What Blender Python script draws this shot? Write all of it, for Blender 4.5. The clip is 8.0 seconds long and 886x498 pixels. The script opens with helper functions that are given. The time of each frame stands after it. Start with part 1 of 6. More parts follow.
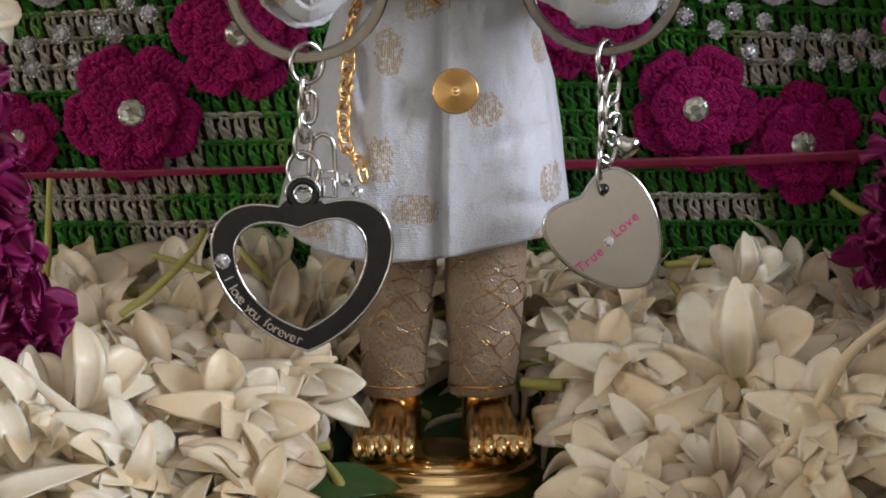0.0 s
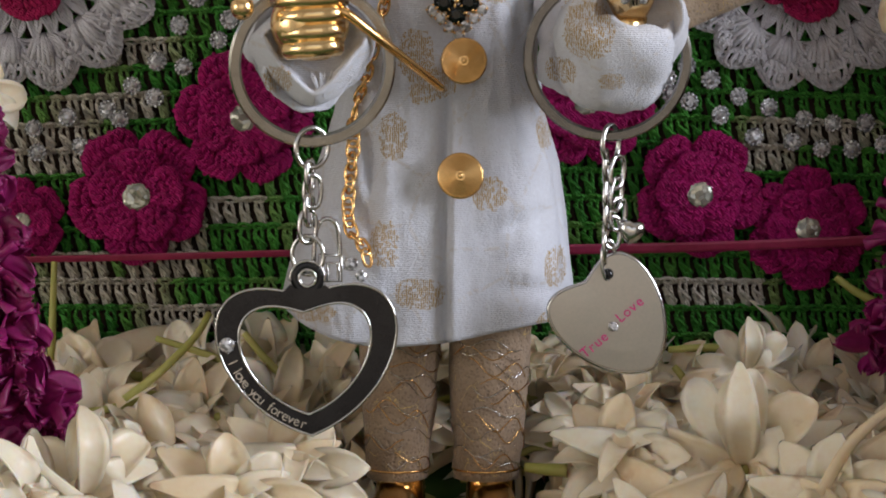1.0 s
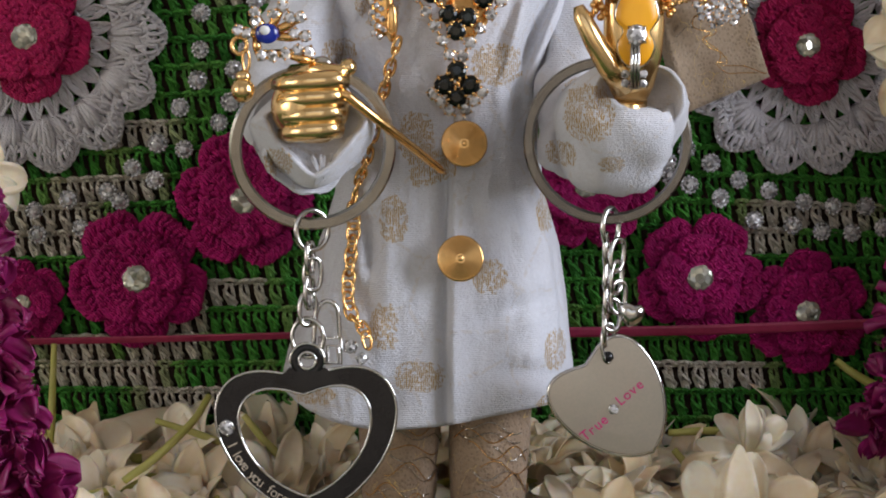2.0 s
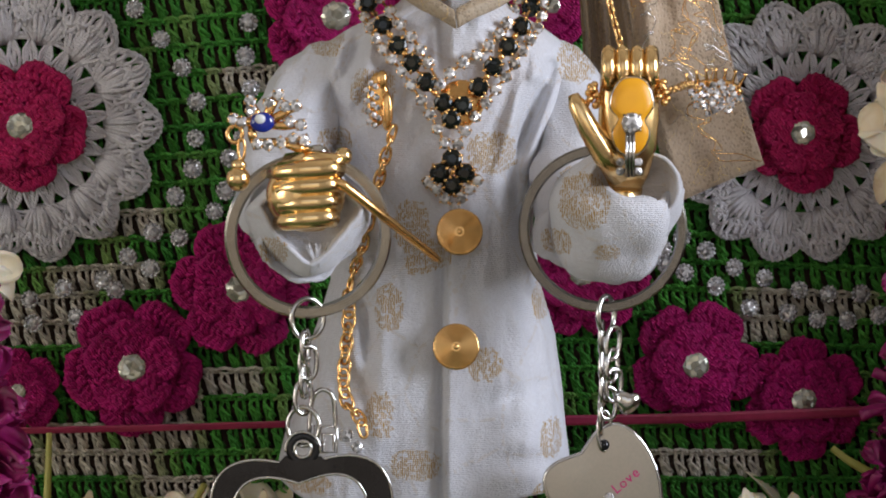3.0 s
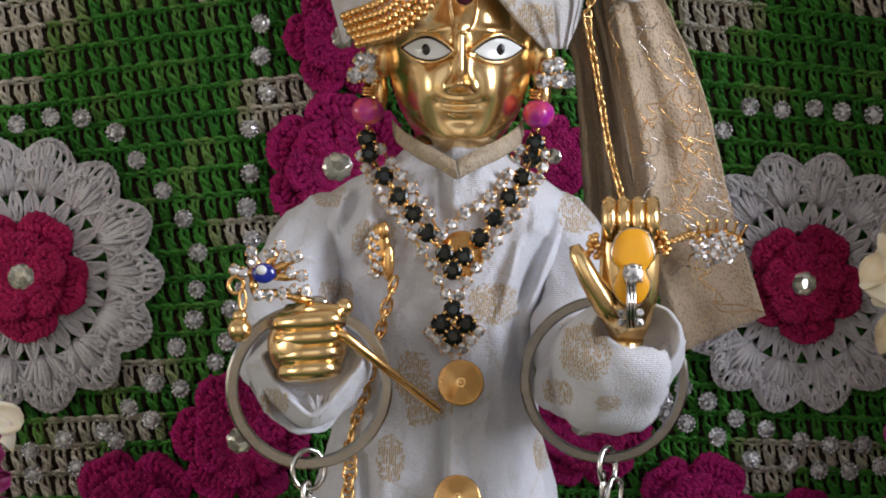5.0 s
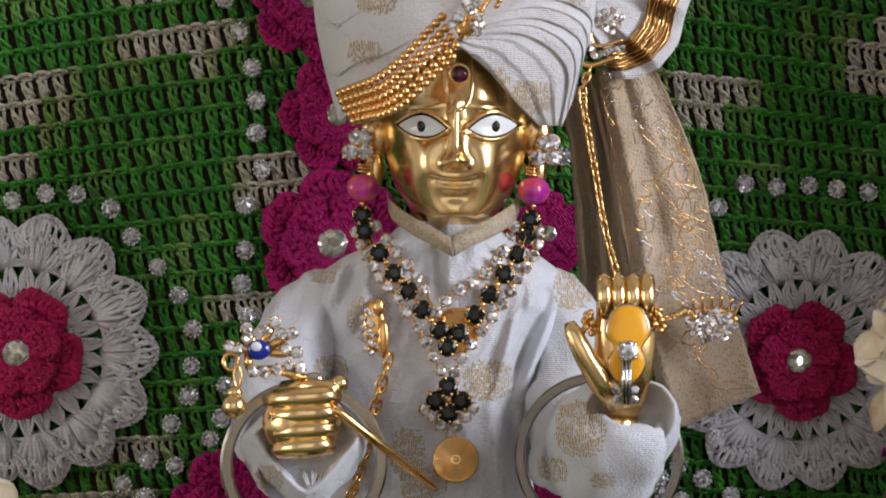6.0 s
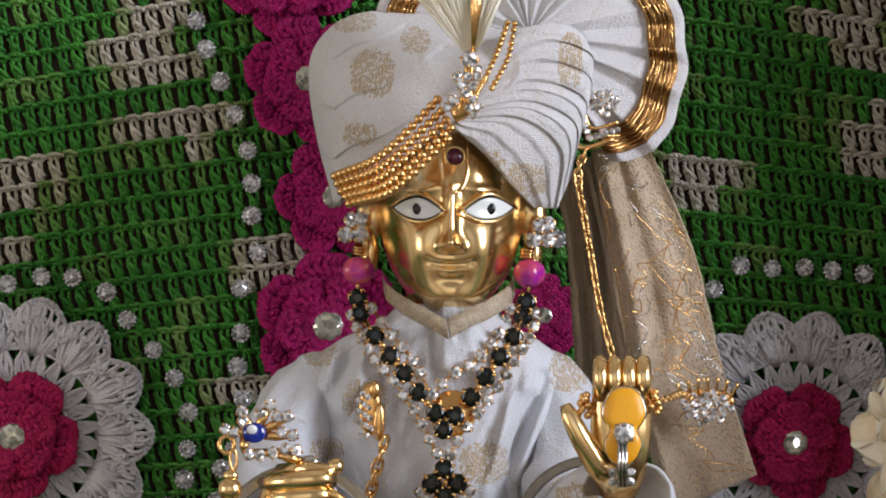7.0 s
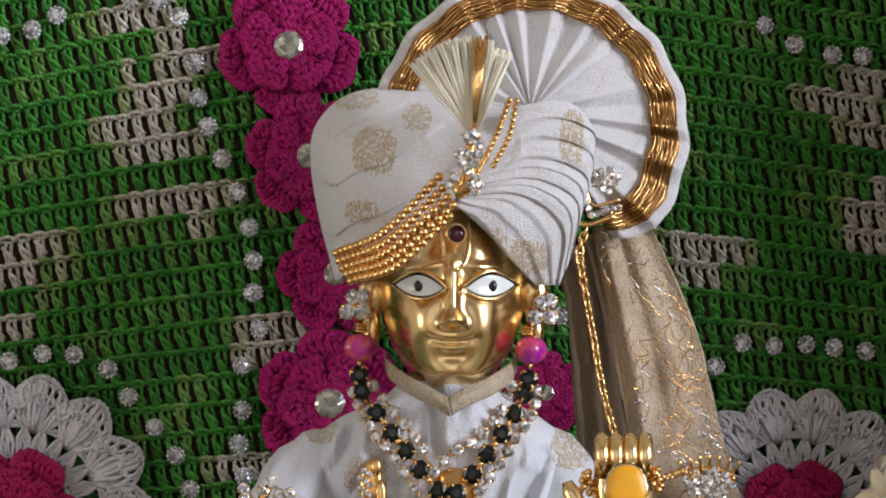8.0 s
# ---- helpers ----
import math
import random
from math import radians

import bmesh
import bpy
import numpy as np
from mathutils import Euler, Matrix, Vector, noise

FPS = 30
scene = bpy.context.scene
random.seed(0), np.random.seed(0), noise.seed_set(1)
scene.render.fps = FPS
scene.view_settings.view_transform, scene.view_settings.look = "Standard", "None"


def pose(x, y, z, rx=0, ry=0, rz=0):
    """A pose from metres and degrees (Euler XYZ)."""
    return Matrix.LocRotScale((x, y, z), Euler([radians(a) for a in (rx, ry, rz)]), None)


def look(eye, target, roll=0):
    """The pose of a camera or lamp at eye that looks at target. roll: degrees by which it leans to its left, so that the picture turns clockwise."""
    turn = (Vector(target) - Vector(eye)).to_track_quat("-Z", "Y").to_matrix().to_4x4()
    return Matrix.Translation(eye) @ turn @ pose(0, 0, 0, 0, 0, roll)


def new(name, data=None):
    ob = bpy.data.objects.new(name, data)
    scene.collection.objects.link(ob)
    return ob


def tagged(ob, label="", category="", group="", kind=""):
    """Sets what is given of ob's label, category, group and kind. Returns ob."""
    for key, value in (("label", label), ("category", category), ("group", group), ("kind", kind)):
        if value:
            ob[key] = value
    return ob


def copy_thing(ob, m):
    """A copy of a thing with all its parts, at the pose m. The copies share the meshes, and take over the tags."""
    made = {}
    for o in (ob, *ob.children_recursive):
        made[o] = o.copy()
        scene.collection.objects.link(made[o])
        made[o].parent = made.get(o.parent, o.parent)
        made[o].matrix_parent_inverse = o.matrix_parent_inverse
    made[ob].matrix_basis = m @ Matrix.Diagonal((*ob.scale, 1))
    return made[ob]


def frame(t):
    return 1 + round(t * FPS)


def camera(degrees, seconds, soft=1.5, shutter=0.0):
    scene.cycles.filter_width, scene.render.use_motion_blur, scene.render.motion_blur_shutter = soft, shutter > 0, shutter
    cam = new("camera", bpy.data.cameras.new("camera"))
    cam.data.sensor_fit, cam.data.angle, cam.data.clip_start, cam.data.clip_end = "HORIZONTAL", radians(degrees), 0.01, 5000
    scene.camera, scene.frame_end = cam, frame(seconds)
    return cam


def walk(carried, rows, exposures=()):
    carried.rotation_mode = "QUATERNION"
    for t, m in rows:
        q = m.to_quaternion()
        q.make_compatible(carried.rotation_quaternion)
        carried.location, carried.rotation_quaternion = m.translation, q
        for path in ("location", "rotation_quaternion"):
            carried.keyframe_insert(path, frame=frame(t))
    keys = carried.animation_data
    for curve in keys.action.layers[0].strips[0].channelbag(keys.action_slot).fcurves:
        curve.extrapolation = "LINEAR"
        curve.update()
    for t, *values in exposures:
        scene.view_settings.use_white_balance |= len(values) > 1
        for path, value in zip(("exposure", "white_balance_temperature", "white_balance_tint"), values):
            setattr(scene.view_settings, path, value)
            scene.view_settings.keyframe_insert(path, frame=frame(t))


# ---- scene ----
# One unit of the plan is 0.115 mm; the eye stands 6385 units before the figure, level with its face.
K = 0.000115
FAR = 784 / math.tan(radians(7.0))
LEVEL = -550.0
BASE = 940.0
EYE_Z = (BASE - LEVEL) * K


def P(u, v, w=0.0):
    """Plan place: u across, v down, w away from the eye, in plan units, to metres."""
    s = (FAR + w) / FAR * K
    return Vector(((u - 784.0) * s, w * K, EYE_Z - (v - LEVEL) * s))


# ---- camera ----
cam = camera(14.0, 8.0, soft=1.9)
PATH = (  # seconds, turn to the right, tilt up, lean, in degrees
    (0.0, -0.000, -8.822, 0.098),
    (0.5, -0.034, -8.165, 0.030),
    (1.0, -0.071, -7.480, -0.044),
    (1.5, -0.081, -6.850, -0.143),
    (3.0, -0.004, -4.766, -0.040),
    (3.5, -0.017, -4.141, 0.078),
    (4.0, -0.046, -3.504, 0.055),
    (4.5, -0.065, -2.945, 0.015),
    (6.0, 0.053, -1.152, -0.089),
    (6.5, 0.101, -0.525, -0.026),
    (7.0, 0.121, 0.158, 0.025),
    (7.5, 0.121, 0.764, 0.017),
    (8.0, 0.096, 1.383, 0.023),
)
walk(cam, [(t, Matrix.Translation((0, -FAR * K, EYE_Z)) @ pose(0, 0, 0, 0, 0, -pan) @ pose(0, 0, 0, 90 + tilt) @ pose(0, 0, 0, 0, 0, -lean))
           for t, pan, tilt, lean in PATH])

# ---- light ----
world = bpy.data.worlds.new("sky")
scene.world = world
world.use_nodes = True
wt = world.node_tree
sky = wt.nodes.new("ShaderNodeTexSky")
sky.sky_type, sky.sun_disc = "NISHITA", False
sky.sun_elevation, sky.sun_rotation = radians(40), radians(120)
wt.links.new(sky.outputs["Color"], wt.nodes["Background"].inputs["Color"])
wt.nodes["Background"].inputs["Strength"].default_value = 0.12


def area_lamp(name, at, target, wide, high, watts, colour):
    data = bpy.data.lights.new(name, "AREA")
    data.shape, data.size, data.size_y, data.energy, data.color = "RECTANGLE", wide, high, watts, colour
    lamp = new(name, data)
    lamp.matrix_world = look(at, target)
    return lamp


area_lamp("window_daylight", (1.5, -0.88, 0.62), (0.0, -0.1, 0.08), 0.7, 0.9, 38.0, (0.82, 0.87, 1.0))
# Warm fill from the left and the front: added lamps in unseen openings.
area_lamp("left_fill", (-1.5, -0.75, 0.25), (0.0, -0.1, 0.0), 0.7, 0.6, 6.5, (1.0, 0.93, 0.84))
area_lamp("front_fill", (-0.35, -2.38, 0.55), (-0.35, 0.0, 0.45), 2.0, 1.9, 6.5, (1.0, 0.80, 0.66))
scene.view_settings.exposure = -0.2
# ---- mesh tools ----
class Shape:
    """Gathers points and faces of one mesh."""

    def __init__(self):
        self.v, self.f, self.m = [], [], []

    def add(self, verts, faces, mat=0):
        n = len(self.v)
        self.v.extend(tuple(p) for p in verts)
        self.f.extend(tuple(i + n for i in f) for f in faces)
        self.m.extend([mat] * len(faces))
        return self

    def tube(self, path, radius, sides=6, mat=0, closed=False, flat=1.0, up=None):
        """A round cord along path; radius one number or one per point; flat squeezes it along up."""
        pts = np.array([tuple(p) for p in path], float)
        n = len(pts)
        rad = np.full(n, radius) if np.isscalar(radius) else np.array(radius, float)
        if closed:
            tan = np.roll(pts, -1, 0) - np.roll(pts, 1, 0)
        else:
            tan = np.gradient(pts, axis=0)
        tan /= np.maximum(np.linalg.norm(tan, axis=1, keepdims=True), 1e-12)
        ref = np.array(up if up is not None else (0.13, -1.0, 0.21), float)
        a = np.cross(tan, ref)
        a /= np.maximum(np.linalg.norm(a, axis=1, keepdims=True), 1e-9)
        b = np.cross(a, tan)
        ang = np.arange(sides) * 2 * math.pi / sides
        ring = pts[:, None] + rad[:, None, None] * (np.cos(ang)[None, :, None] * a[:, None] + flat * np.sin(ang)[None, :, None] * b[:, None])
        faces = []
        for i in range(n if closed else n - 1):
            j = (i + 1) % n
            for k in range(sides):
                l = (k + 1) % sides
                faces.append((i * sides + k, i * sides + l, j * sides + l, j * sides + k))
        if not closed:
            faces.append(tuple(range(sides))[::-1])
            faces.append(tuple((n - 1) * sides + k for k in range(sides)))
        return self.add(ring.reshape(-1, 3), faces, mat)

    def rings(self, loops, mat=0, cap=True, open_loop=False):
        """Skin over loops of equally many points."""
        n = len(loops[0])
        faces = []
        for i in range(len(loops) - 1):
            for k in range(n - 1 if open_loop else n):
                l = (k + 1) % n
                faces.append((i * n + k, i * n + l, (i + 1) * n + l, (i + 1) * n + k))
        if cap and not open_loop:
            faces.append(tuple(range(n))[::-1])
            faces.append(tuple((len(loops) - 1) * n + k for k in range(n)))
        return self.add([p for loop in loops for p in loop], faces, mat)

    def ball(self, at, size, mat=0, seg=12, rows=8, turn=None):
        sx, sy, sz = (size,) * 3 if np.isscalar(size) else size
        verts, at = [], Vector(at)
        for i in range(1, rows):
            th = math.pi * i / rows
            for k in range(seg):
                ph = 2 * math.pi * k / seg
                p = Vector((sx * math.sin(th) * math.cos(ph), sy * math.sin(th) * math.sin(ph), sz * math.cos(th)))
                verts.append(at + (turn @ p if turn else p))
        top, low = Vector((0, 0, sz)), Vector((0, 0, -sz))
        verts += [at + (turn @ top if turn else top), at + (turn @ low if turn else low)]
        faces = [(i * seg + k, (i + 1) * seg + k, (i + 1) * seg + (k + 1) % seg, i * seg + (k + 1) % seg) for i in range(rows - 2) for k in range(seg)]
        t = len(verts) - 2
        faces += [(t, k, (k + 1) % seg) for k in range(seg)]
        faces += [(t + 1, (rows - 2) * seg + (k + 1) % seg, (rows - 2) * seg + k) for k in range(seg)]
        return self.add(verts, faces, mat)

    def box(self, lo, hi, mat=0):
        x0, y0, z0 = lo
        x1, y1, z1 = hi
        v = [(x, y, z) for x in (x0, x1) for y in (y0, y1) for z in (z0, z1)]
        return self.add(v, [(0, 1, 3, 2), (4, 6, 7, 5), (0, 4, 5, 1), (2, 3, 7, 6), (0, 2, 6, 4), (1, 5, 7, 3)], mat)

    def sheet(self, grid, thick, mat=0):
        """A cloth of rows of points, with thickness away from the eye."""
        r, c = len(grid), len(grid[0])
        front = [Vector(p) for row in grid for p in row]
        back = [p + Vector((0, thick, 0)) for p in front]
        n = r * c
        faces = [(i * c + k, (i + 1) * c + k, (i + 1) * c + k + 1, i * c + k + 1) for i in range(r - 1) for k in range(c - 1)]
        faces += [tuple(n + i for i in f[::-1]) for f in faces]
        rim = [k for k in range(c)] + [i * c + c - 1 for i in range(1, r)] + [(r - 1) * c + k for k in range(c - 2, -1, -1)] + [i * c for i in range(r - 2, 0, -1)]
        faces += [(rim[i], rim[(i + 1) % len(rim)], n + rim[(i + 1) % len(rim)], n + rim[i]) for i in range(len(rim))]
        return self.add(front + back, faces, mat)


ORIGIN = {}


def build(name, shape, mats, at=(0, 0, 0), smooth=True):
    at = np.array(tuple(at), float)
    me = bpy.data.meshes.new(name)
    me.from_pydata((np.array(shape.v) - at).tolist(), [], shape.f)
    for m in mats if isinstance(mats, (list, tuple)) else [mats]:
        me.materials.append(m)
    me.polygons.foreach_set("material_index", shape.m)
    me.polygons.foreach_set("use_smooth", [smooth] * len(shape.f))
    me.update()
    ob = new(name, me)
    return ob


def single(name, shape, mats, label, category, group="", kind="", at=(0, 0, 0), smooth=True):
    ob = build(name, shape, mats, at, smooth)
    ob.location = at
    ORIGIN[ob.name] = Vector(at)
    return tagged(ob, label, category, group, kind)


def thing(name, at, label, category, group="", kind=""):
    ob = new(name)
    ob.location = at
    ob.empty_display_size = 0.005
    ORIGIN[ob.name] = Vector(at)
    return tagged(ob, label, category, group, kind)


def part(name, shape, mats, parent, label="", smooth=True, kind=""):
    at = ORIGIN[parent.name]
    ob = build(name, shape, mats, at, smooth)
    ob.parent = parent
    ORIGIN[ob.name] = at
    return tagged(ob, label, kind=kind)


def smooth_path(pts, n):
    """Catmull-Rom through tuples of any length."""
    p = np.array(pts, float)
    p = np.vstack([2 * p[0] - p[1], p, 2 * p[-1] - p[-2]])
    out = []
    m = len(p) - 3
    for i in range(n):
        s = i / (n - 1) * m
        k = min(int(s), m - 1)
        t = s - k
        a, b, c, d = p[k:k + 4]
        out.append(0.5 * (2 * b + (c - a) * t + (2 * a - 5 * b + 4 * c - d) * t * t + (3 * b - a - 3 * c + d) * t ** 3))
    return np.array(out)


def plan_path(pts, n):
    return [P(*q) for q in smooth_path(pts, n)]


def plan_free(pts, n):
    """Catmull-Rom through places in metres."""
    return [Vector(q) for q in smooth_path([tuple(p) for p in pts], n)]


def fbm(x, y, z=0.0, octaves=3):
    return noise.fractal(Vector((x, y, z)), 1.0, 2.0, octaves)


# ---- materials ----
def material(name, colour, second=None, rough=0.6, metal=0.0, grain=400.0, blotch=40.0, bump=0.2, bump_scale=None, sheen=0.0, coat=0.0,
             spec=0.5, through_light=0.0, depth=0.0002, extra=None):
    mat = bpy.data.materials.new(name)
    mat.use_nodes = True
    nt = mat.node_tree
    n, l = nt.nodes, nt.links
    bsdf = n["Principled BSDF"]
    geo = n.new("ShaderNodeNewGeometry")
    oi = n.new("ShaderNodeObjectInfo")
    big, fine = n.new("ShaderNodeTexNoise"), n.new("ShaderNodeTexNoise")
    big.inputs["Scale"].default_value, fine.inputs["Scale"].default_value = blotch, grain
    big.inputs["Detail"].default_value, fine.inputs["Detail"].default_value = 4.0, 3.0
    l.new(geo.outputs["Position"], big.inputs["Vector"])
    l.new(geo.outputs["Position"], fine.inputs["Vector"])
    mix = n.new("ShaderNodeMix")
    mix.data_type = "RGBA"
    mix.inputs[6].default_value = (*colour, 1)
    mix.inputs[7].default_value = (*(second or [c * 0.75 for c in colour]), 1)
    add = n.new("ShaderNodeMath")
    add.operation = "MULTIPLY_ADD"
    add.inputs[1].default_value = 0.6
    l.new(fine.outputs["Fac"], add.inputs[0])
    l.new(big.outputs["Fac"], add.inputs[2])
    rng = n.new("ShaderNodeMapRange")
    rng.inputs["From Min"].default_value, rng.inputs["From Max"].default_value = 0.6, 1.0
    l.new(add.outputs[0], rng.inputs["Value"])
    l.new(rng.outputs["Result"], mix.inputs[0])
    l.new(mix.outputs[2], bsdf.inputs["Base Color"])
    bsdf.inputs["Roughness"].default_value = rough
    bsdf.inputs["Metallic"].default_value = metal
    bsdf.inputs["Specular IOR Level"].default_value = spec
    bsdf.inputs["Sheen Weight"].default_value = sheen
    bsdf.inputs["Coat Weight"].default_value = coat
    if through_light:
        bsdf.inputs["Subsurface Weight"].default_value = through_light
        bsdf.inputs["Subsurface Radius"].default_value = (0.003, 0.002, 0.001)
    if bump:
        bp = n.new("ShaderNodeBump")
        bp.inputs["Strength"].default_value, bp.inputs["Distance"].default_value = bump, depth
        relief = fine
        if bump_scale:
            relief = n.new("ShaderNodeTexNoise")
            relief.inputs["Scale"].default_value, relief.inputs["Detail"].default_value = bump_scale, 3.0
            l.new(geo.outputs["Position"], relief.inputs["Vector"])
        l.new(relief.outputs["Fac"], bp.inputs["Height"])
        l.new(bp.outputs["Normal"], bsdf.inputs["Normal"])
    if extra:
        extra(nt, bsdf, geo, mix, oi)
    return mat


def twist(scale, strength=0.5, depth=0.0002):
    """Spun-thread relief for yarn."""
    def put(nt, bsdf, geo, mix, oi):
        n, l = nt.nodes, nt.links
        wave = n.new("ShaderNodeTexWave")
        wave.bands_direction = "DIAGONAL"
        wave.inputs["Scale"].default_value, wave.inputs["Distortion"].default_value = scale, 2.0
        wave.inputs["Detail"].default_value = 1.0
        l.new(geo.outputs["Position"], wave.inputs["Vector"])
        bp = n.new("ShaderNodeBump")
        bp.inputs["Strength"].default_value, bp.inputs["Distance"].default_value = strength, depth
        l.new(wave.outputs["Fac"], bp.inputs["Height"])
        l.new(bp.outputs["Normal"], bsdf.inputs["Normal"])
    return put


def yarn_tone(nt, bsdf, geo, mix, oi):
    """Variegated yarn: green through pale green to cream, along the thread."""
    twist(560.0, 0.8, 0.0004)(nt, bsdf, geo, mix, oi)
    n, l = nt.nodes, nt.links
    at = n.new("ShaderNodeAttribute")
    at.attribute_name = "tone"
    ramp = n.new("ShaderNodeValToRGB")
    e = ramp.color_ramp.elements
    e[0].position, e[0].color = 0.0, (0.029, 0.212, 0.021, 1)
    e[1].position, e[1].color = 1.0, (0.72, 0.65, 0.55, 1)
    for pos, c in ((0.3, (0.070, 0.335, 0.032, 1)), (0.55, (0.24, 0.38, 0.10, 1)), (0.75, (0.52, 0.50, 0.33, 1))):
        q = e.new(pos)
        q.color = c
    l.new(at.outputs["Fac"], ramp.inputs["Fac"])
    mul = n.new("ShaderNodeMix")
    mul.data_type, mul.blend_type = "RGBA", "MULTIPLY"
    mul.inputs[0].default_value = 1.0
    l.new(ramp.outputs["Color"], mul.inputs[6])
    l.new(mix.outputs[2], mul.inputs[7])
    l.new(mul.outputs[2], bsdf.inputs["Base Color"])


def motifs(spots, wave_scale=760.0):
    """Woven gold figures at plan places (u, v, half width, half height), with thread lines."""
    def put(nt, bsdf, geo, mix, oi):
        n, l = nt.nodes, nt.links
        sep = n.new("ShaderNodeSeparateXYZ")
        l.new(geo.outputs["Position"], sep.inputs[0])

        def mth(op, a, b=None, c=None):
            q = n.new("ShaderNodeMath")
            q.operation = op
            for i, s in enumerate((a, b, c)):
                if s is None:
                    continue
                if isinstance(s, (int, float)):
                    q.inputs[i].default_value = s
                else:
                    l.new(s, q.inputs[i])
            return q.outputs[0]
        wob = n.new("ShaderNodeTexNoise")
        wob.inputs["Scale"].default_value = 900.0
        l.new(geo.outputs["Position"], wob.inputs["Vector"])
        total = None
        for u, v, ru, rv, w in spots:
            c = P(u, v, w)
            dx = mth("MULTIPLY", mth("SUBTRACT", sep.outputs[0], c.x), 1 / (ru * K))
            dz = mth("MULTIPLY", mth("SUBTRACT", sep.outputs[2], c.z), 1 / (rv * K))
            d = mth("ADD", mth("POWER", mth("ABSOLUTE", dx), 2.6), mth("POWER", mth("ABSOLUTE", dz), 2.6))
            d = mth("ADD", d, mth("MULTIPLY", mth("SUBTRACT", wob.outputs["Fac"], 0.5), 1.6))
            hit = mth("LESS_THAN", d, 1.0)
            total = hit if total is None else mth("MAXIMUM", total, hit)
        wave = n.new("ShaderNodeTexWave")
        wave.bands_direction = "X"
        wave.inputs["Scale"].default_value, wave.inputs["Distortion"].default_value = wave_scale, 6.0
        wave.inputs["Detail"].default_value, wave.inputs["Detail Scale"].default_value = 2.0, 1.5
        l.new(geo.outputs["Position"], wave.inputs["Vector"])
        gap = n.new("ShaderNodeTexNoise")
        gap.inputs["Scale"].default_value = 1300.0
        l.new(geo.outputs["Position"], gap.inputs["Vector"])
        thread = mth("MULTIPLY", total, mth("MULTIPLY", mth("GREATER_THAN", wave.outputs["Fac"], 0.36), mth("GREATER_THAN", gap.outputs["Fac"], 0.44)))
        vein = n.new("ShaderNodeTexVoronoi")
        vein.feature = "DISTANCE_TO_EDGE"
        vein.inputs["Scale"].default_value = 62.0
        l.new(geo.outputs["Position"], vein.inputs["Vector"])
        thin = mth("MULTIPLY", mth("LESS_THAN", vein.outputs["Distance"], 0.022), mth("GREATER_THAN", wob.outputs["Fac"], 0.5))
        fac = mth("MAXIMUM", thread, mth("MULTIPLY", thin, 0.16))
        gold = n.new("ShaderNodeMix")
        gold.data_type = "RGBA"
        l.new(fac, gold.inputs[0])
        l.new(mix.outputs[2], gold.inputs[6])
        gold.inputs[7].default_value = (0.52, 0.35, 0.13, 1)
        l.new(gold.outputs[2], bsdf.inputs["Base Color"])
        l.new(mth("MULTIPLY", fac, 0.75), bsdf.inputs["Metallic"])
        weave = n.new("ShaderNodeTexNoise")
        weave.inputs["Scale"].default_value = 1900.0
        weave.inputs["Detail"].default_value = 2.0
        l.new(geo.outputs["Position"], weave.inputs["Vector"])
        bp = n.new("ShaderNodeBump")
        bp.inputs["Strength"].default_value, bp.inputs["Distance"].default_value = 1.0, 0.0003
        twill = n.new("ShaderNodeTexWave")
        twill.bands_direction = "Z"
        twill.inputs["Scale"].default_value, twill.inputs["Distortion"].default_value = 820.0, 4.0
        twill.inputs["Detail"].default_value, twill.inputs["Detail Scale"].default_value = 2.0, 3.0
        l.new(geo.outputs["Position"], twill.inputs["Vector"])
        l.new(mth("ADD", mth("ADD", weave.outputs["Fac"], mth("MULTIPLY", twill.outputs["Fac"], 0.3)), fac), bp.inputs["Height"])
        l.new(bp.outputs["Normal"], bsdf.inputs["Normal"])
    return put


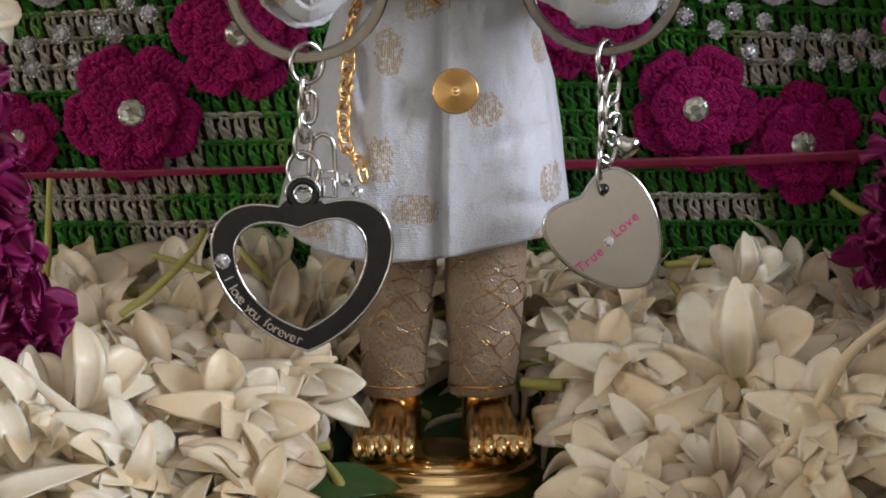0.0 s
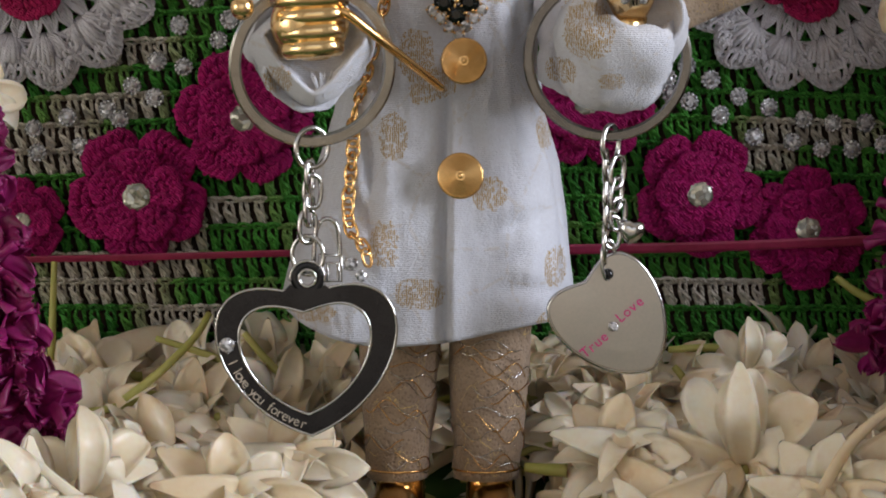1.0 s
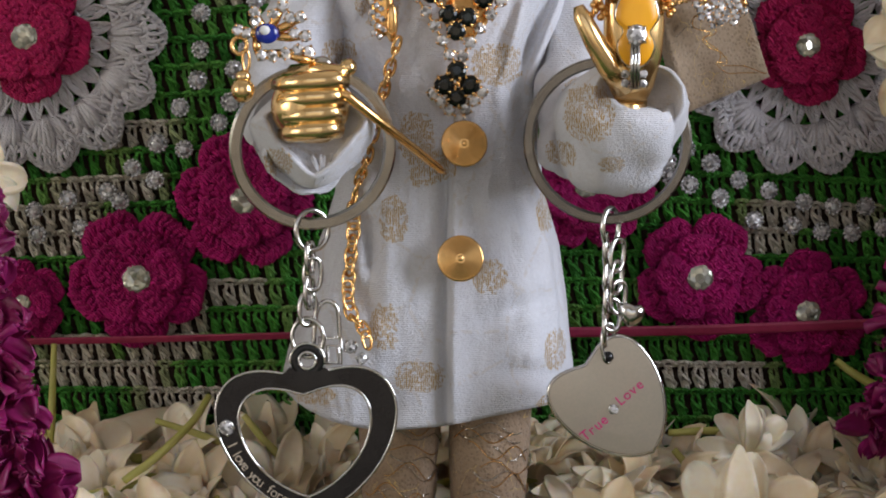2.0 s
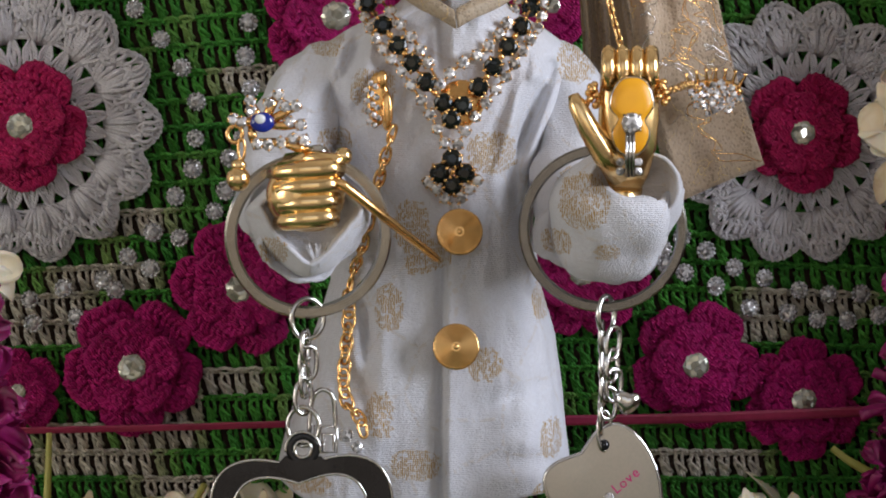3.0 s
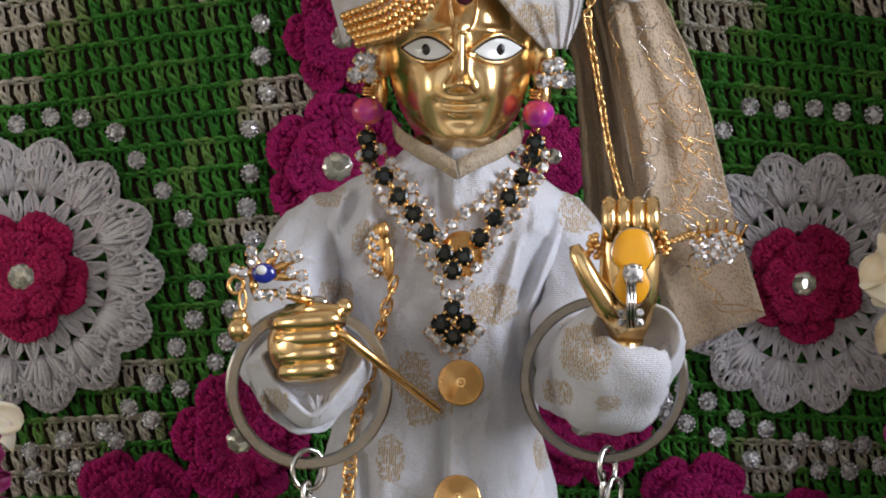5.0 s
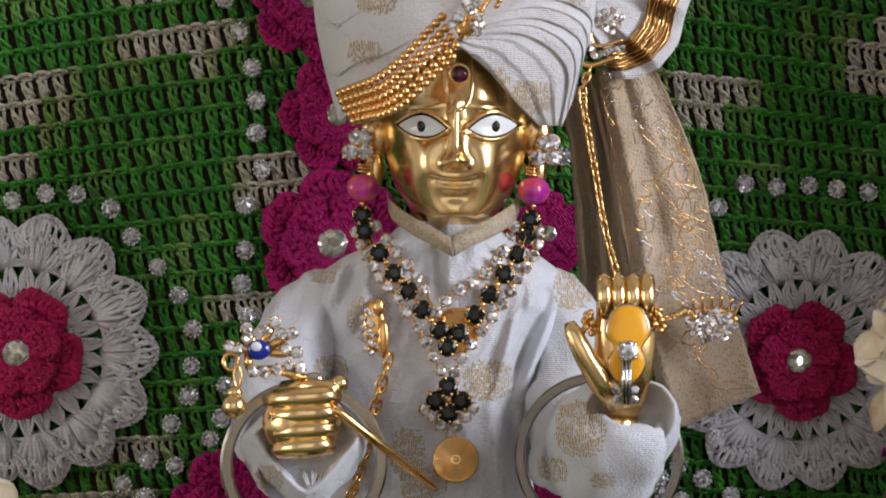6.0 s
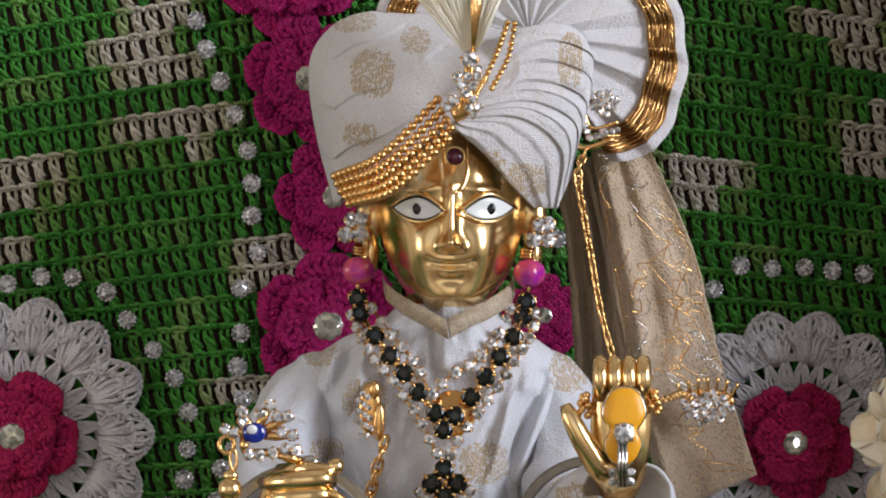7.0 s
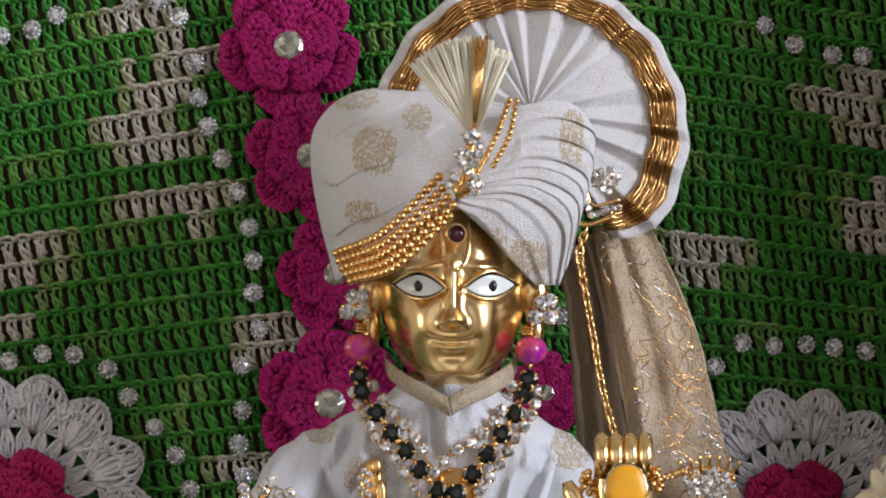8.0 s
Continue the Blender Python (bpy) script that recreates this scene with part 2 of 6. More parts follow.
def lace_threads(nt, bsdf, geo, mix, oi):
    """Beige net with wandering metallic threads."""
    n, l = nt.nodes, nt.links
    warp = n.new("ShaderNodeTexNoise")
    warp.inputs["Scale"].default_value = 180.0
    l.new(geo.outputs["Position"], warp.inputs["Vector"])
    off = n.new("ShaderNodeVectorMath")
    off.operation = "MULTIPLY_ADD"
    off.inputs[1].default_value = (0.009, 0.009, 0.009)
    l.new(warp.outputs["Color"], off.inputs[0])
    l.new(geo.outputs["Position"], off.inputs[2])
    cell = n.new("ShaderNodeTexVoronoi")
    cell.feature = "DISTANCE_TO_EDGE"
    cell.inputs["Scale"].default_value = 120.0
    l.new(off.outputs[0], cell.inputs["Vector"])
    lt = n.new("ShaderNodeMath")
    lt.operation = "LESS_THAN"
    lt.inputs[1].default_value = 0.006
    l.new(cell.outputs["Distance"], lt.inputs[0])
    brk = n.new("ShaderNodeMath")
    brk.operation = "GREATER_THAN"
    brk.inputs[1].default_value = 0.5
    l.new(warp.outputs["Fac"], brk.inputs[0])
    both = n.new("ShaderNodeMath")
    both.operation = "MULTIPLY"
    l.new(lt.outputs[0], both.inputs[0])
    l.new(brk.outputs[0], both.inputs[1])
    net = n.new("ShaderNodeTexVoronoi")
    net.feature = "F1"
    net.inputs["Scale"].default_value = 1300.0
    l.new(geo.outputs["Position"], net.inputs["Vector"])
    dark = n.new("ShaderNodeMix")
    dark.data_type, dark.blend_type = "RGBA", "MULTIPLY"
    dark.inputs[0].default_value = 0.42
    l.new(mix.outputs[2], dark.inputs[6])
    inv = n.new("ShaderNodeMapRange")
    inv.inputs["From Min"].default_value, inv.inputs["From Max"].default_value = 0.05, 0.55
    inv.inputs["To Min"].default_value = 0.35
    l.new(net.outputs["Distance"], inv.inputs["Value"])
    l.new(inv.outputs["Result"], dark.inputs[7])
    gold = n.new("ShaderNodeMix")
    gold.data_type = "RGBA"
    l.new(both.outputs[0], gold.inputs[0])
    l.new(dark.outputs[2], gold.inputs[6])
    gold.inputs[7].default_value = (0.8, 0.62, 0.28, 1)
    l.new(gold.outputs[2], bsdf.inputs["Base Color"])
    l.new(both.outputs[0], bsdf.inputs["Metallic"])
    sub = n.new("ShaderNodeMath")
    sub.operation = "ADD"
    l.new(both.outputs[0], sub.inputs[0])
    l.new(inv.outputs["Result"], sub.inputs[1])
    bp = n.new("ShaderNodeBump")
    bp.inputs["Strength"].default_value, bp.inputs["Distance"].default_value = 0.9, 0.0003
    l.new(sub.outputs[0], bp.inputs["Height"])
    l.new(bp.outputs["Normal"], bsdf.inputs["Normal"])


PLASTER = material("plaster", (0.74, 0.70, 0.63), (0.68, 0.63, 0.56), 0.9, grain=30, blotch=2, bump=0.1, depth=0.002)
FLOORING = material("stone_floor", (0.35, 0.30, 0.25), (0.28, 0.23, 0.19), 0.5, grain=20, blotch=3, bump=0.05, depth=0.001)
CLOTH = material("altar_cloth", (0.10, 0.16, 0.06), (0.06, 0.11, 0.04), 0.9, grain=900, blotch=60, bump=0.4)
BACKING = material("brown_backing", (0.060, 0.032, 0.020), (0.040, 0.022, 0.015), 0.9, grain=900, blotch=40, bump=0.3)
YARN = material("variegated_yarn", (1.0, 1.0, 1.0), (0.72, 0.72, 0.72), 0.7, grain=1600, blotch=300, extra=yarn_tone)
MAGENTA = material("magenta_yarn", (0.55, 0.006, 0.18), (0.38, 0.004, 0.12), 0.62, spec=0.35, grain=1500, blotch=200, extra=twist(800.0, 0.9, 0.0004))
PINK = material("pink_yarn", (0.60, 0.012, 0.125), (0.44, 0.008, 0.09), 0.62, spec=0.35, grain=1500, blotch=200, extra=twist(800.0, 0.9, 0.0004))
WHITE_YARN = material("white_yarn", (0.72, 0.69, 0.71), (0.54, 0.51, 0.53), 0.5, grain=1500, blotch=200, extra=twist(800.0, 0.5, 0.0003))
GOLD = material("polished_gold", (0.94, 0.68, 0.34), (0.88, 0.60, 0.28), 0.22, 1.0, grain=300, blotch=60, bump=0.03, bump_scale=120, depth=0.0003)
BRASS = material("gold_plate", (0.88, 0.55, 0.23), (0.78, 0.45, 0.16), 0.24, 1.0, grain=900, blotch=150, bump=0.15, depth=0.0001)
STEEL = material("polished_steel", (0.66, 0.65, 0.63), (0.56, 0.55, 0.53), 0.16, 1.0, grain=900, blotch=90, bump=0.05, depth=0.0001)
BLUED_STEEL = material("dark_ring_steel", (0.30, 0.29, 0.27), (0.22, 0.21, 0.20), 0.24, 1.0, grain=900, blotch=90, bump=0.05, depth=0.0001)
DARK_STEEL = material("worn_ring_steel", (0.50, 0.47, 0.41), (0.38, 0.35, 0.30), 0.24, 1.0, grain=900, blotch=90, bump=0.05, depth=0.0001)
# ---- the room and the altar ----
def wall_with_opening(name, axis, at, thick, lo, hi, olo, ohi):
    """An upright wall across axis, from lo to hi (along, up), with one opening that goes through it."""
    s = Shape()
    a0, z0 = lo
    a1, z1 = hi
    b0, y0 = olo
    b1, y1 = ohi
    for p, q in (((a0, z0), (b0, z1)), ((b1, z0), (a1, z1)), ((b0, z0), (b1, y0)), ((b0, y1), (b1, z1))):
        if q[0] - p[0] < 1e-4 or q[1] - p[1] < 1e-4:
            continue
        if axis == "x":
            s.box((at, p[0], p[1]), (at + thick, q[0], q[1]))
        else:
            s.box((p[0], at, p[1]), (q[0], at + thick, q[1]))
    return single(name, s, PLASTER, "unseen plain cream plaster wall with an added opening for light", "wall", kind="structure", smooth=False)


# Unseen walls that close the room; their openings are added for the lamps.
wall_with_opening("wall_east", "x", 1.6, 0.15, (-2.6, -0.8), (0.6, 1.9), (-1.6, -0.1), (-0.5, 1.1))
wall_with_opening("wall_south", "y", -2.55, 0.15, (-1.6, -0.8), (1.6, 1.9), (-1.4, -0.45), (0.7, 1.55))
wall_with_opening("wall_west", "x", -1.75, 0.15, (-2.6, -0.8), (0.6, 1.9), (-1.2, -0.05), (-0.3, 1.05))
single("wall_north", Shape().box((-1.6, 0.45, -0.8), (1.6, 0.6, 1.9)), PLASTER, "plain cream plaster wall behind the altar", "wall", kind="structure", smooth=False)
single("ceiling", Shape().box((-1.75, -2.6, 1.9), (1.75, 0.6, 2.0)), PLASTER, "plain cream plaster ceiling", "ceiling", kind="structure", smooth=False)
single("floor", Shape().box((-1.75, -2.6, -0.9), (1.75, 0.6, -0.8)), FLOORING, "plain stone floor of the room", "floor", kind="structure", smooth=False)
single("altar_top", Shape().box((-0.5, -0.22, -0.8), (0.5, 0.449, 0.0)), CLOTH, "altar covered with dark green cloth under the blossoms", "altar", kind="structure", smooth=False)

# Added out of view to shade the hanging and heap from the right lamp.
BLOCKER_BROWN = material("blocker_brown", (0.10, 0.055, 0.03), (0.06, 0.03, 0.018), 0.5, grain=200, blotch=20, bump=0.2)
single("shrine_side_panel", Shape().box((0.128, -0.006, 0.0), (0.140, 0.449, 0.42)).box((0.130, -0.20, 0.0), (0.138, -0.006, 0.085)), BLOCKER_BROWN, "unseen dark brown panel with a low rail, added to block light", "panel", kind="structure", smooth=False)

# ---- crochet hanging behind the figure ----
BACK = 420.0      # plan depth of the crochet
ROW, PITCH, YARN_R = 50.0, 27.0, 3.95
PALE = (  # places where the yarn turns pale: u, v, half width
    (250, -1110, 60), (345, -1050, 60), (290, -990, 60), (245, -925, 70), (290, -890, 75), (330, -785, 95), (300, -770, 80), (30, -690, 95), (20, -640, 60),
    (20, -560, 50), (500, -545, 70), (480, -500, 50), (1500, -960, 75), (1560, -1000, 60), (1545, -900, 50), (1260, -700, 75), (1240, -655, 45), (1560, -780, 60),
    (1540, -720, 40), (440, -330, 60), (240, -60, 60), (180, 50, 90), (70, 110, 90), (400, 240, 60), (300, 250, 50), (170, 380, 110), (330, 425, 90),
    (1430, 75, 110), (1340, 130, 60),
)
PALE_MORE = ((1200, 350, 70), (1300, 360, 60), (1060, -60, 60), (120, 330, 60), (280, 300, 70))


def row_lift(u, v0):
    g = 0.17 * min(max((380.0 - v0) / 1350.0, 0.0), 1.15)
    return g * (math.sqrt((u - 840.0) ** 2 + 90000.0) - 300.0)


def crochet():
    rng = random.Random(5)
    s, tones = Shape(), []
    v0 = -1560.0
    n = 0
    while v0 < 640:
        u = -150.0 + rng.uniform(0, PITCH)
        while u < 1720:
            v = v0 + row_lift(u, v0)
            tone = 0.06 + 0.24 * rng.random() + 0.40 * max(0.0, fbm(u / 130.0, n * 0.9, 3.0))
            for pu, pv, hw in PALE + PALE_MORE:
                if abs(v + ROW * 0.5 - pv) < ROW * 0.55:
                    d = abs(u - pu) / hw
                    if d < 1.6:
                        tone = max(tone, min(1.0, 1.75 - d * 1.05) + 0.06 * rng.uniform(-1, 1))
            before = len(s.f)
            lean = rng.uniform(0, 11)
            jit = [rng.uniform(-2.6, 2.6) for _ in range(8)]
            h = ROW + row_lift(u, v0 + ROW) - row_lift(u, v0)
            top, low = v + 7 + jit[0], v + h + 2 + jit[1]
            r = YARN_R * rng.uniform(0.9, 1.12)
            w = BACK + jit[2]
            # two legs of the post, the yarn over wound across them, and a twisted foot
            q = lean * 0.6
            a = smooth_path([(u - 4 + jit[3], top - 2, w - 8), (u - 6 + jit[4], top + h * 0.34, w - 10), (u - 3 + q * 0.5, top + h * 0.66, w - 7), (u - 1 + q, low + 2, w - 2)], 6)
            b = smooth_path([(u + 4 + jit[5], top - 2, w - 6), (u + 7 + jit[6], top + h * 0.34, w - 8), (u + 6 + q * 0.5, top + h * 0.66, w - 9), (u + 7 + q, low + 2, w - 3)], 6)
            s.tube([P(*z) for z in a], r * K, 5)
            s.tube([P(*z) for z in b], r * K, 5)
            m = smooth_path([(u - 9 + jit[7], top + h * 0.20, w - 6), (u - 3, top + h * 0.36, w - 16), (u + 6 + q * 0.4, top + h * 0.54, w - 17), (u + 11 + q * 0.5, top + h * 0.68, w - 6)], 5)
            s.tube([P(*z) for z in m], r * 0.9 * K, 5)
            f = smooth_path([(u + 2, top + h * 0.5, w - 8), (u + 2 + q * 0.6, top + h * 0.72, w - 13), (u + 3 + q, low + 1, w - 6)], 4)
            s.tube([P(*z) for z in f], r * 0.85 * K, 5)
            # the chain along the head of the row
            e = smooth_path([(u - 17, v + 8, w - 8), (u - 6, v + 1 + jit[1], w - 19), (u + 7, v + 1, w - 21), (u + 17, v + 6 + jit[2], w - 8)], 5)
            s.tube([P(*q) for q in e], r * 0.98 * K, 5)
            g = smooth_path([(u - 15, v + 2, w - 4), (u, v + 9 + jit[3], w - 14), (u + 15, v + 1, w - 5)], 4)
            s.tube([P(*q) for q in g], r * 0.9 * K, 5)
            tones.extend([min(max(tone, 0.0), 1.0)] * (len(s.f) - before))
            u += PITCH * rng.uniform(0.94, 1.06)
        v0 += ROW
        n += 1
    return s, tones


stitches, stitch_tones = crochet()
hanging = thing("crochet_hanging", P(784, 640, BACK + 20), "green and cream variegated crochet hanging behind the figure", "crochet cloth")
cloth_back = Shape()
cloth_back.sheet([[P(u, v, BACK + 14) for u in (-400, 300, 1000, 1900)] for v in (-1800, -700, 300, 830)], 0.002)
part("backing", cloth_back, BACKING, hanging, "dark brown backing cloth seen through the stitches")
net = part("crochet_work", stitches, YARN, hanging, "double crochet rows in green turning to cream", kind="stuff")
attr = net.data.attributes.new("tone", "FLOAT", "FACE")
attr.data.foreach_set("value", stitch_tones)
# ---- white brocade coat ----
COAT = np.array([  # v, left u, right u, depth
    (-470, 720, 880, 95), (-440, 690, 905, 110), (-410, 620, 960, 125), (-380, 575, 1000, 135), (-330, 556, 1012, 150), (-250, 575, 985, 165),
    (-150, 595, 944, 170), (-60, 602, 938, 175), (40, 584, 952, 185), (130, 556, 984, 195), (230, 528, 1000, 205), (330, 500, 1010, 215), (392, 484, 1014, 222)], float)


def coat_row(v):
    l, r, d = (np.interp(v, COAT[:, 0], COAT[:, i]) for i in (1, 2, 3))
    return 0.5 * (l + r), 0.5 * (r - l), d


def coat_front(u, v):
    """Plan depth of the coat's front."""
    c, h, d = coat_row(v)
    x = min(1.0, abs((u - c) / h))
    return -d * math.sqrt(max(0.0, 1 - x ** 2.4)) * 0.95


CREASES = ((945, -300, 905, -150, 22, 13), (975, -340, 938, -215, 14, 12), (905, -150, 930, -20, 12, 16), (640, -400, 600, -300, 14, 14), (700, -330, 620, -250, 12, 16), (600, -60, 690, 30, 9, 18),
           (900, 40, 975, 110, 8, 20), (850, 250, 990, 215, 7, 16), (560, 180, 680, 240, 8, 22), (880, 330, 1000, 350, 6, 14), (760, -380, 700, -260, 7, 14), (640, 60, 655, 200, 7, 14))


def crease_at(u, v):
    """How deep the cloth folds in at a place of the front."""
    deep = 0.0
    for a, b, c, d, h, r in CREASES:
        t = min(1.0, max(0.0, ((u - a) * (c - a) + (v - b) * (d - b)) / ((c - a) ** 2 + (d - b) ** 2)))
        q = math.hypot(u - a - t * (c - a), v - b - t * (d - b)) / r
        if q < 4:
            deep += 1.9 * h * math.sin(math.pi * min(1, 0.15 + 0.8 * t)) * (math.exp(-q * q) - 0.55 * math.exp(-(q - 1.9) ** 2))
    return deep


def coat_shape():
    s = Shape()
    loops = []
    n = 380
    for i in range(150):
        t = i / 149
        v = -470 + 862 * t
        c, h, d = coat_row(v)
        loop = []
        for k in range(n):
            a = 2 * math.pi * k / n
            ca, sa = math.cos(a), math.sin(a)
            x = math.copysign(abs(ca) ** 0.85, ca)
            y = math.copysign(abs(sa) ** 0.85, sa)
            fold = fbm(ca * 2.2 + 5, sa * 2.2, v / 420.0, 3) * (6 + 12 * max(0, t - 0.25))
            drop = 62 * t ** 6 * max(0.0, -sa) + (14 * t ** 6 * math.sin(a * 3 + 1))
            crease = 7.0 * fbm(ca * 4 + v / 260.0, sa * 4 + v / 95.0, 7.0, 3) + 2.2 * fbm(ca * 13, sa * 13 + v / 30.0, 2.0, 2)
            # drag folds from the arms, and soft flutes towards the hem
            crease += 9.0 * math.exp(-((v + 200) / 130.0) ** 2) * abs(ca) ** 1.5 * math.sin(v / 17.0 + 5 * ca)
            crease += 10.0 * max(0.0, t - 0.45) * math.sin(7 * a + 1.3 * math.sin(v / 120.0))
            u = c + x * (h + fold)
            w = y * (d + fold + crease)
            if sa < 0:
                w += crease_at(u, v)
                # the overlapping front edge
                edge = 1 / (1 + math.exp(-(u - (791 - 6 * math.sin(v / 160.0))) / 1.4))
                on = min(1.0, max(0.0, (v + 60) / 40.0)) + 0.7 * min(1.0, max(0.0, (-330 - v) / 30.0))
                w -= (30 * edge * math.exp(-max(0.0, u - 800) / 110.0) - 16 * math.exp(-((u - 780) / 8.0) ** 2)) * on
            loop.append(P(u, v + drop, w))
        loops.append(loop)
    inner = [[q + Vector((0, 0, 0.0006)) + (Vector((0, 0, q.z)) - q) * 0.05 for q in loops[-1]]]
    s.rings(loops + inner, cap=False)
    return s


SPOTS = ((578, -388, 30, 28, -60), (660, -298, 38, 40, -140), (1020, -355, 34, 40, -40), (870, -188, 44, 36, -165), (728, -60, 30, 45, -160), (762, -10, 34, 26, -170),
         (688, 84, 24, 40, -160), (858, 186, 30, 28, -180), (672, 278, 24, 40, -170), (735, 368, 42, 26, -200), (975, 310, 20, 34, -60), (960, 70, 18, 34, -60),
         (545, 395, 40, 18, -120), (958, 420, 16, 24, -120), (1035, -102, 40, 46, -420), (985, -30, 24, 22, -330), (1075, -10, 22, 14, -420), (485, -20, 26, 24, -330),
         (740, 8, 24, 20, -170), (590, -205, 30, 24, -180))
COAT_CLOTH = material("white_brocade", (0.71, 0.72, 0.77), (0.62, 0.615, 0.65), 0.68, grain=1400, blotch=60, sheen=0.3, spec=0.3, extra=motifs(SPOTS))
coat = thing("brocade_coat", P(784, 400, 0), "long white brocade coat with woven gold figures on the statue", "coat")
part("coat_body", coat_shape(), COAT_CLOTH, coat)


def sleeve(path, n=40, seg=40, seed=0.0, cuff=14):
    """A sleeve along (u, v, w, radius) places, wrinkled, with an open folded cuff."""
    s = Shape()
    q = smooth_path(path, n)
    pts = np.array([tuple(P(*p[:3])) for p in q])
    rad = q[:, 3] * K
    tan = np.gradient(pts, axis=0)
    tan /= np.linalg.norm(tan, axis=1, keepdims=True)
    ref = np.array((1.0, 0.0, 0.25))
    loops = []
    for i in range(n):
        a = np.cross(tan[i], ref)
        a /= np.linalg.norm(a)
        b = np.cross(a, tan[i])
        loop = []
        for k in range(seg):
            th = 2 * math.pi * k / seg
            wr = 1 + 0.17 * fbm(math.cos(th) * 1.4 + seed, math.sin(th) * 1.4, i * 0.16, 3) + 0.05 * math.sin(i * 0.9 + 2 * math.sin(th + seed))
            loop.append(Vector(pts[i] + rad[i] * wr * (math.cos(th) * a + math.sin(th) * b)))
        loops.append(loop)
    centre = Vector(pts[-1])
    back = Vector(tan[-1])
    for j, (f, d) in enumerate(((0.96, -0.4), (0.90, 0.4), (0.86, 2.0), (0.74, 3.2), (0.35, 3.4), (0.02, 3.5))):
        loops.append([centre + (p - centre) * f - back * (0.0009 * d) + Vector((0, 0, 0.0006 * math.sin(5 * k + j))) * f for k, p in enumerate(loops[n - 1])])
    s.rings(loops, cap=False)
    return s


part("sleeve", sleeve([(655, -330, 10, 62), (580, -305, -10, 80), (512, -205, -70, 84), (505, -105, -190, 82), (535, -72, -300, 92), (548, -55, -350, 88)], seed=1.0), COAT_CLOTH, coat)
part("sleeve", sleeve([(925, -330, 10, 62), (995, -300, -5, 74), (1015, -170, -60, 78), (1030, -70, -170, 84), (1065, -52, -270, 90), (1095, -85, -335, 98), (1108, -140, -352, 92)], seed=4.0), COAT_CLOTH, coat)


def cuff(base_at, base_half, rim_at, rim_half, sharp, seed, n=72):
    """An open turned-back cuff: (u, v, w) and (half width, up, down) of its foot and of its rim."""
    def loop(at, half, e, grow=1.0, push=0.0):
        out = []
        for k in range(n):
            a = 2 * math.pi * k / n
            c, d = math.cos(a), math.sin(a)
            x = half[0] * math.copysign(abs(c) ** e, c)
            y = (half[2] if d > 0 else half[1]) * math.copysign(abs(d) ** e, d)
            wob = 1 + 0.05 * fbm(c * 2 + seed, d * 2, seed, 2)
            out.append(P(at[0] + x * grow * wob, at[1] + y * grow * wob, at[2] + push + 0.35 * (-y if d < 0 else 0) + 4 * math.sin(3 * a + seed)))
        return out
    mid = [(b + r) / 2 for b, r in zip(base_at, rim_at)]
    mid_half = [(b * 0.62 + r * 0.45) for b, r in zip(base_half, rim_half)]
    return Shape().rings([loop(base_at, base_half, 1.0, 0.9, 40), loop(base_at, base_half, (1 + sharp) / 2), loop(mid, mid_half, sharp, 1.0), loop(rim_at, rim_half, sharp, 1.05, 6), loop(rim_at, rim_half, sharp, 1.03, -3),
                          loop(rim_at, rim_half, sharp, 0.98, -5), loop(rim_at, rim_half, sharp, 0.94, 0), loop(rim_at, rim_half, sharp, 0.90, 14), loop(rim_at, rim_half, 1.0, 0.72, 46), loop(rim_at, rim_half, 1.0, 0.2, 56)], cap=False)


part("cuff", cuff((543, -75, -335), (112, 90, 108), (548, -92, -415), (92, 60, 104), 1.55, 2.0), COAT_CLOTH, coat, "turned cuff with a pointed fold")
part("cuff", cuff((1085, -92, -330), (114, 90, 90), (1122, -130, -420), (80, 60, 66), 0.86, 6.0), COAT_CLOTH, coat, "turned cuff with a frayed edge")

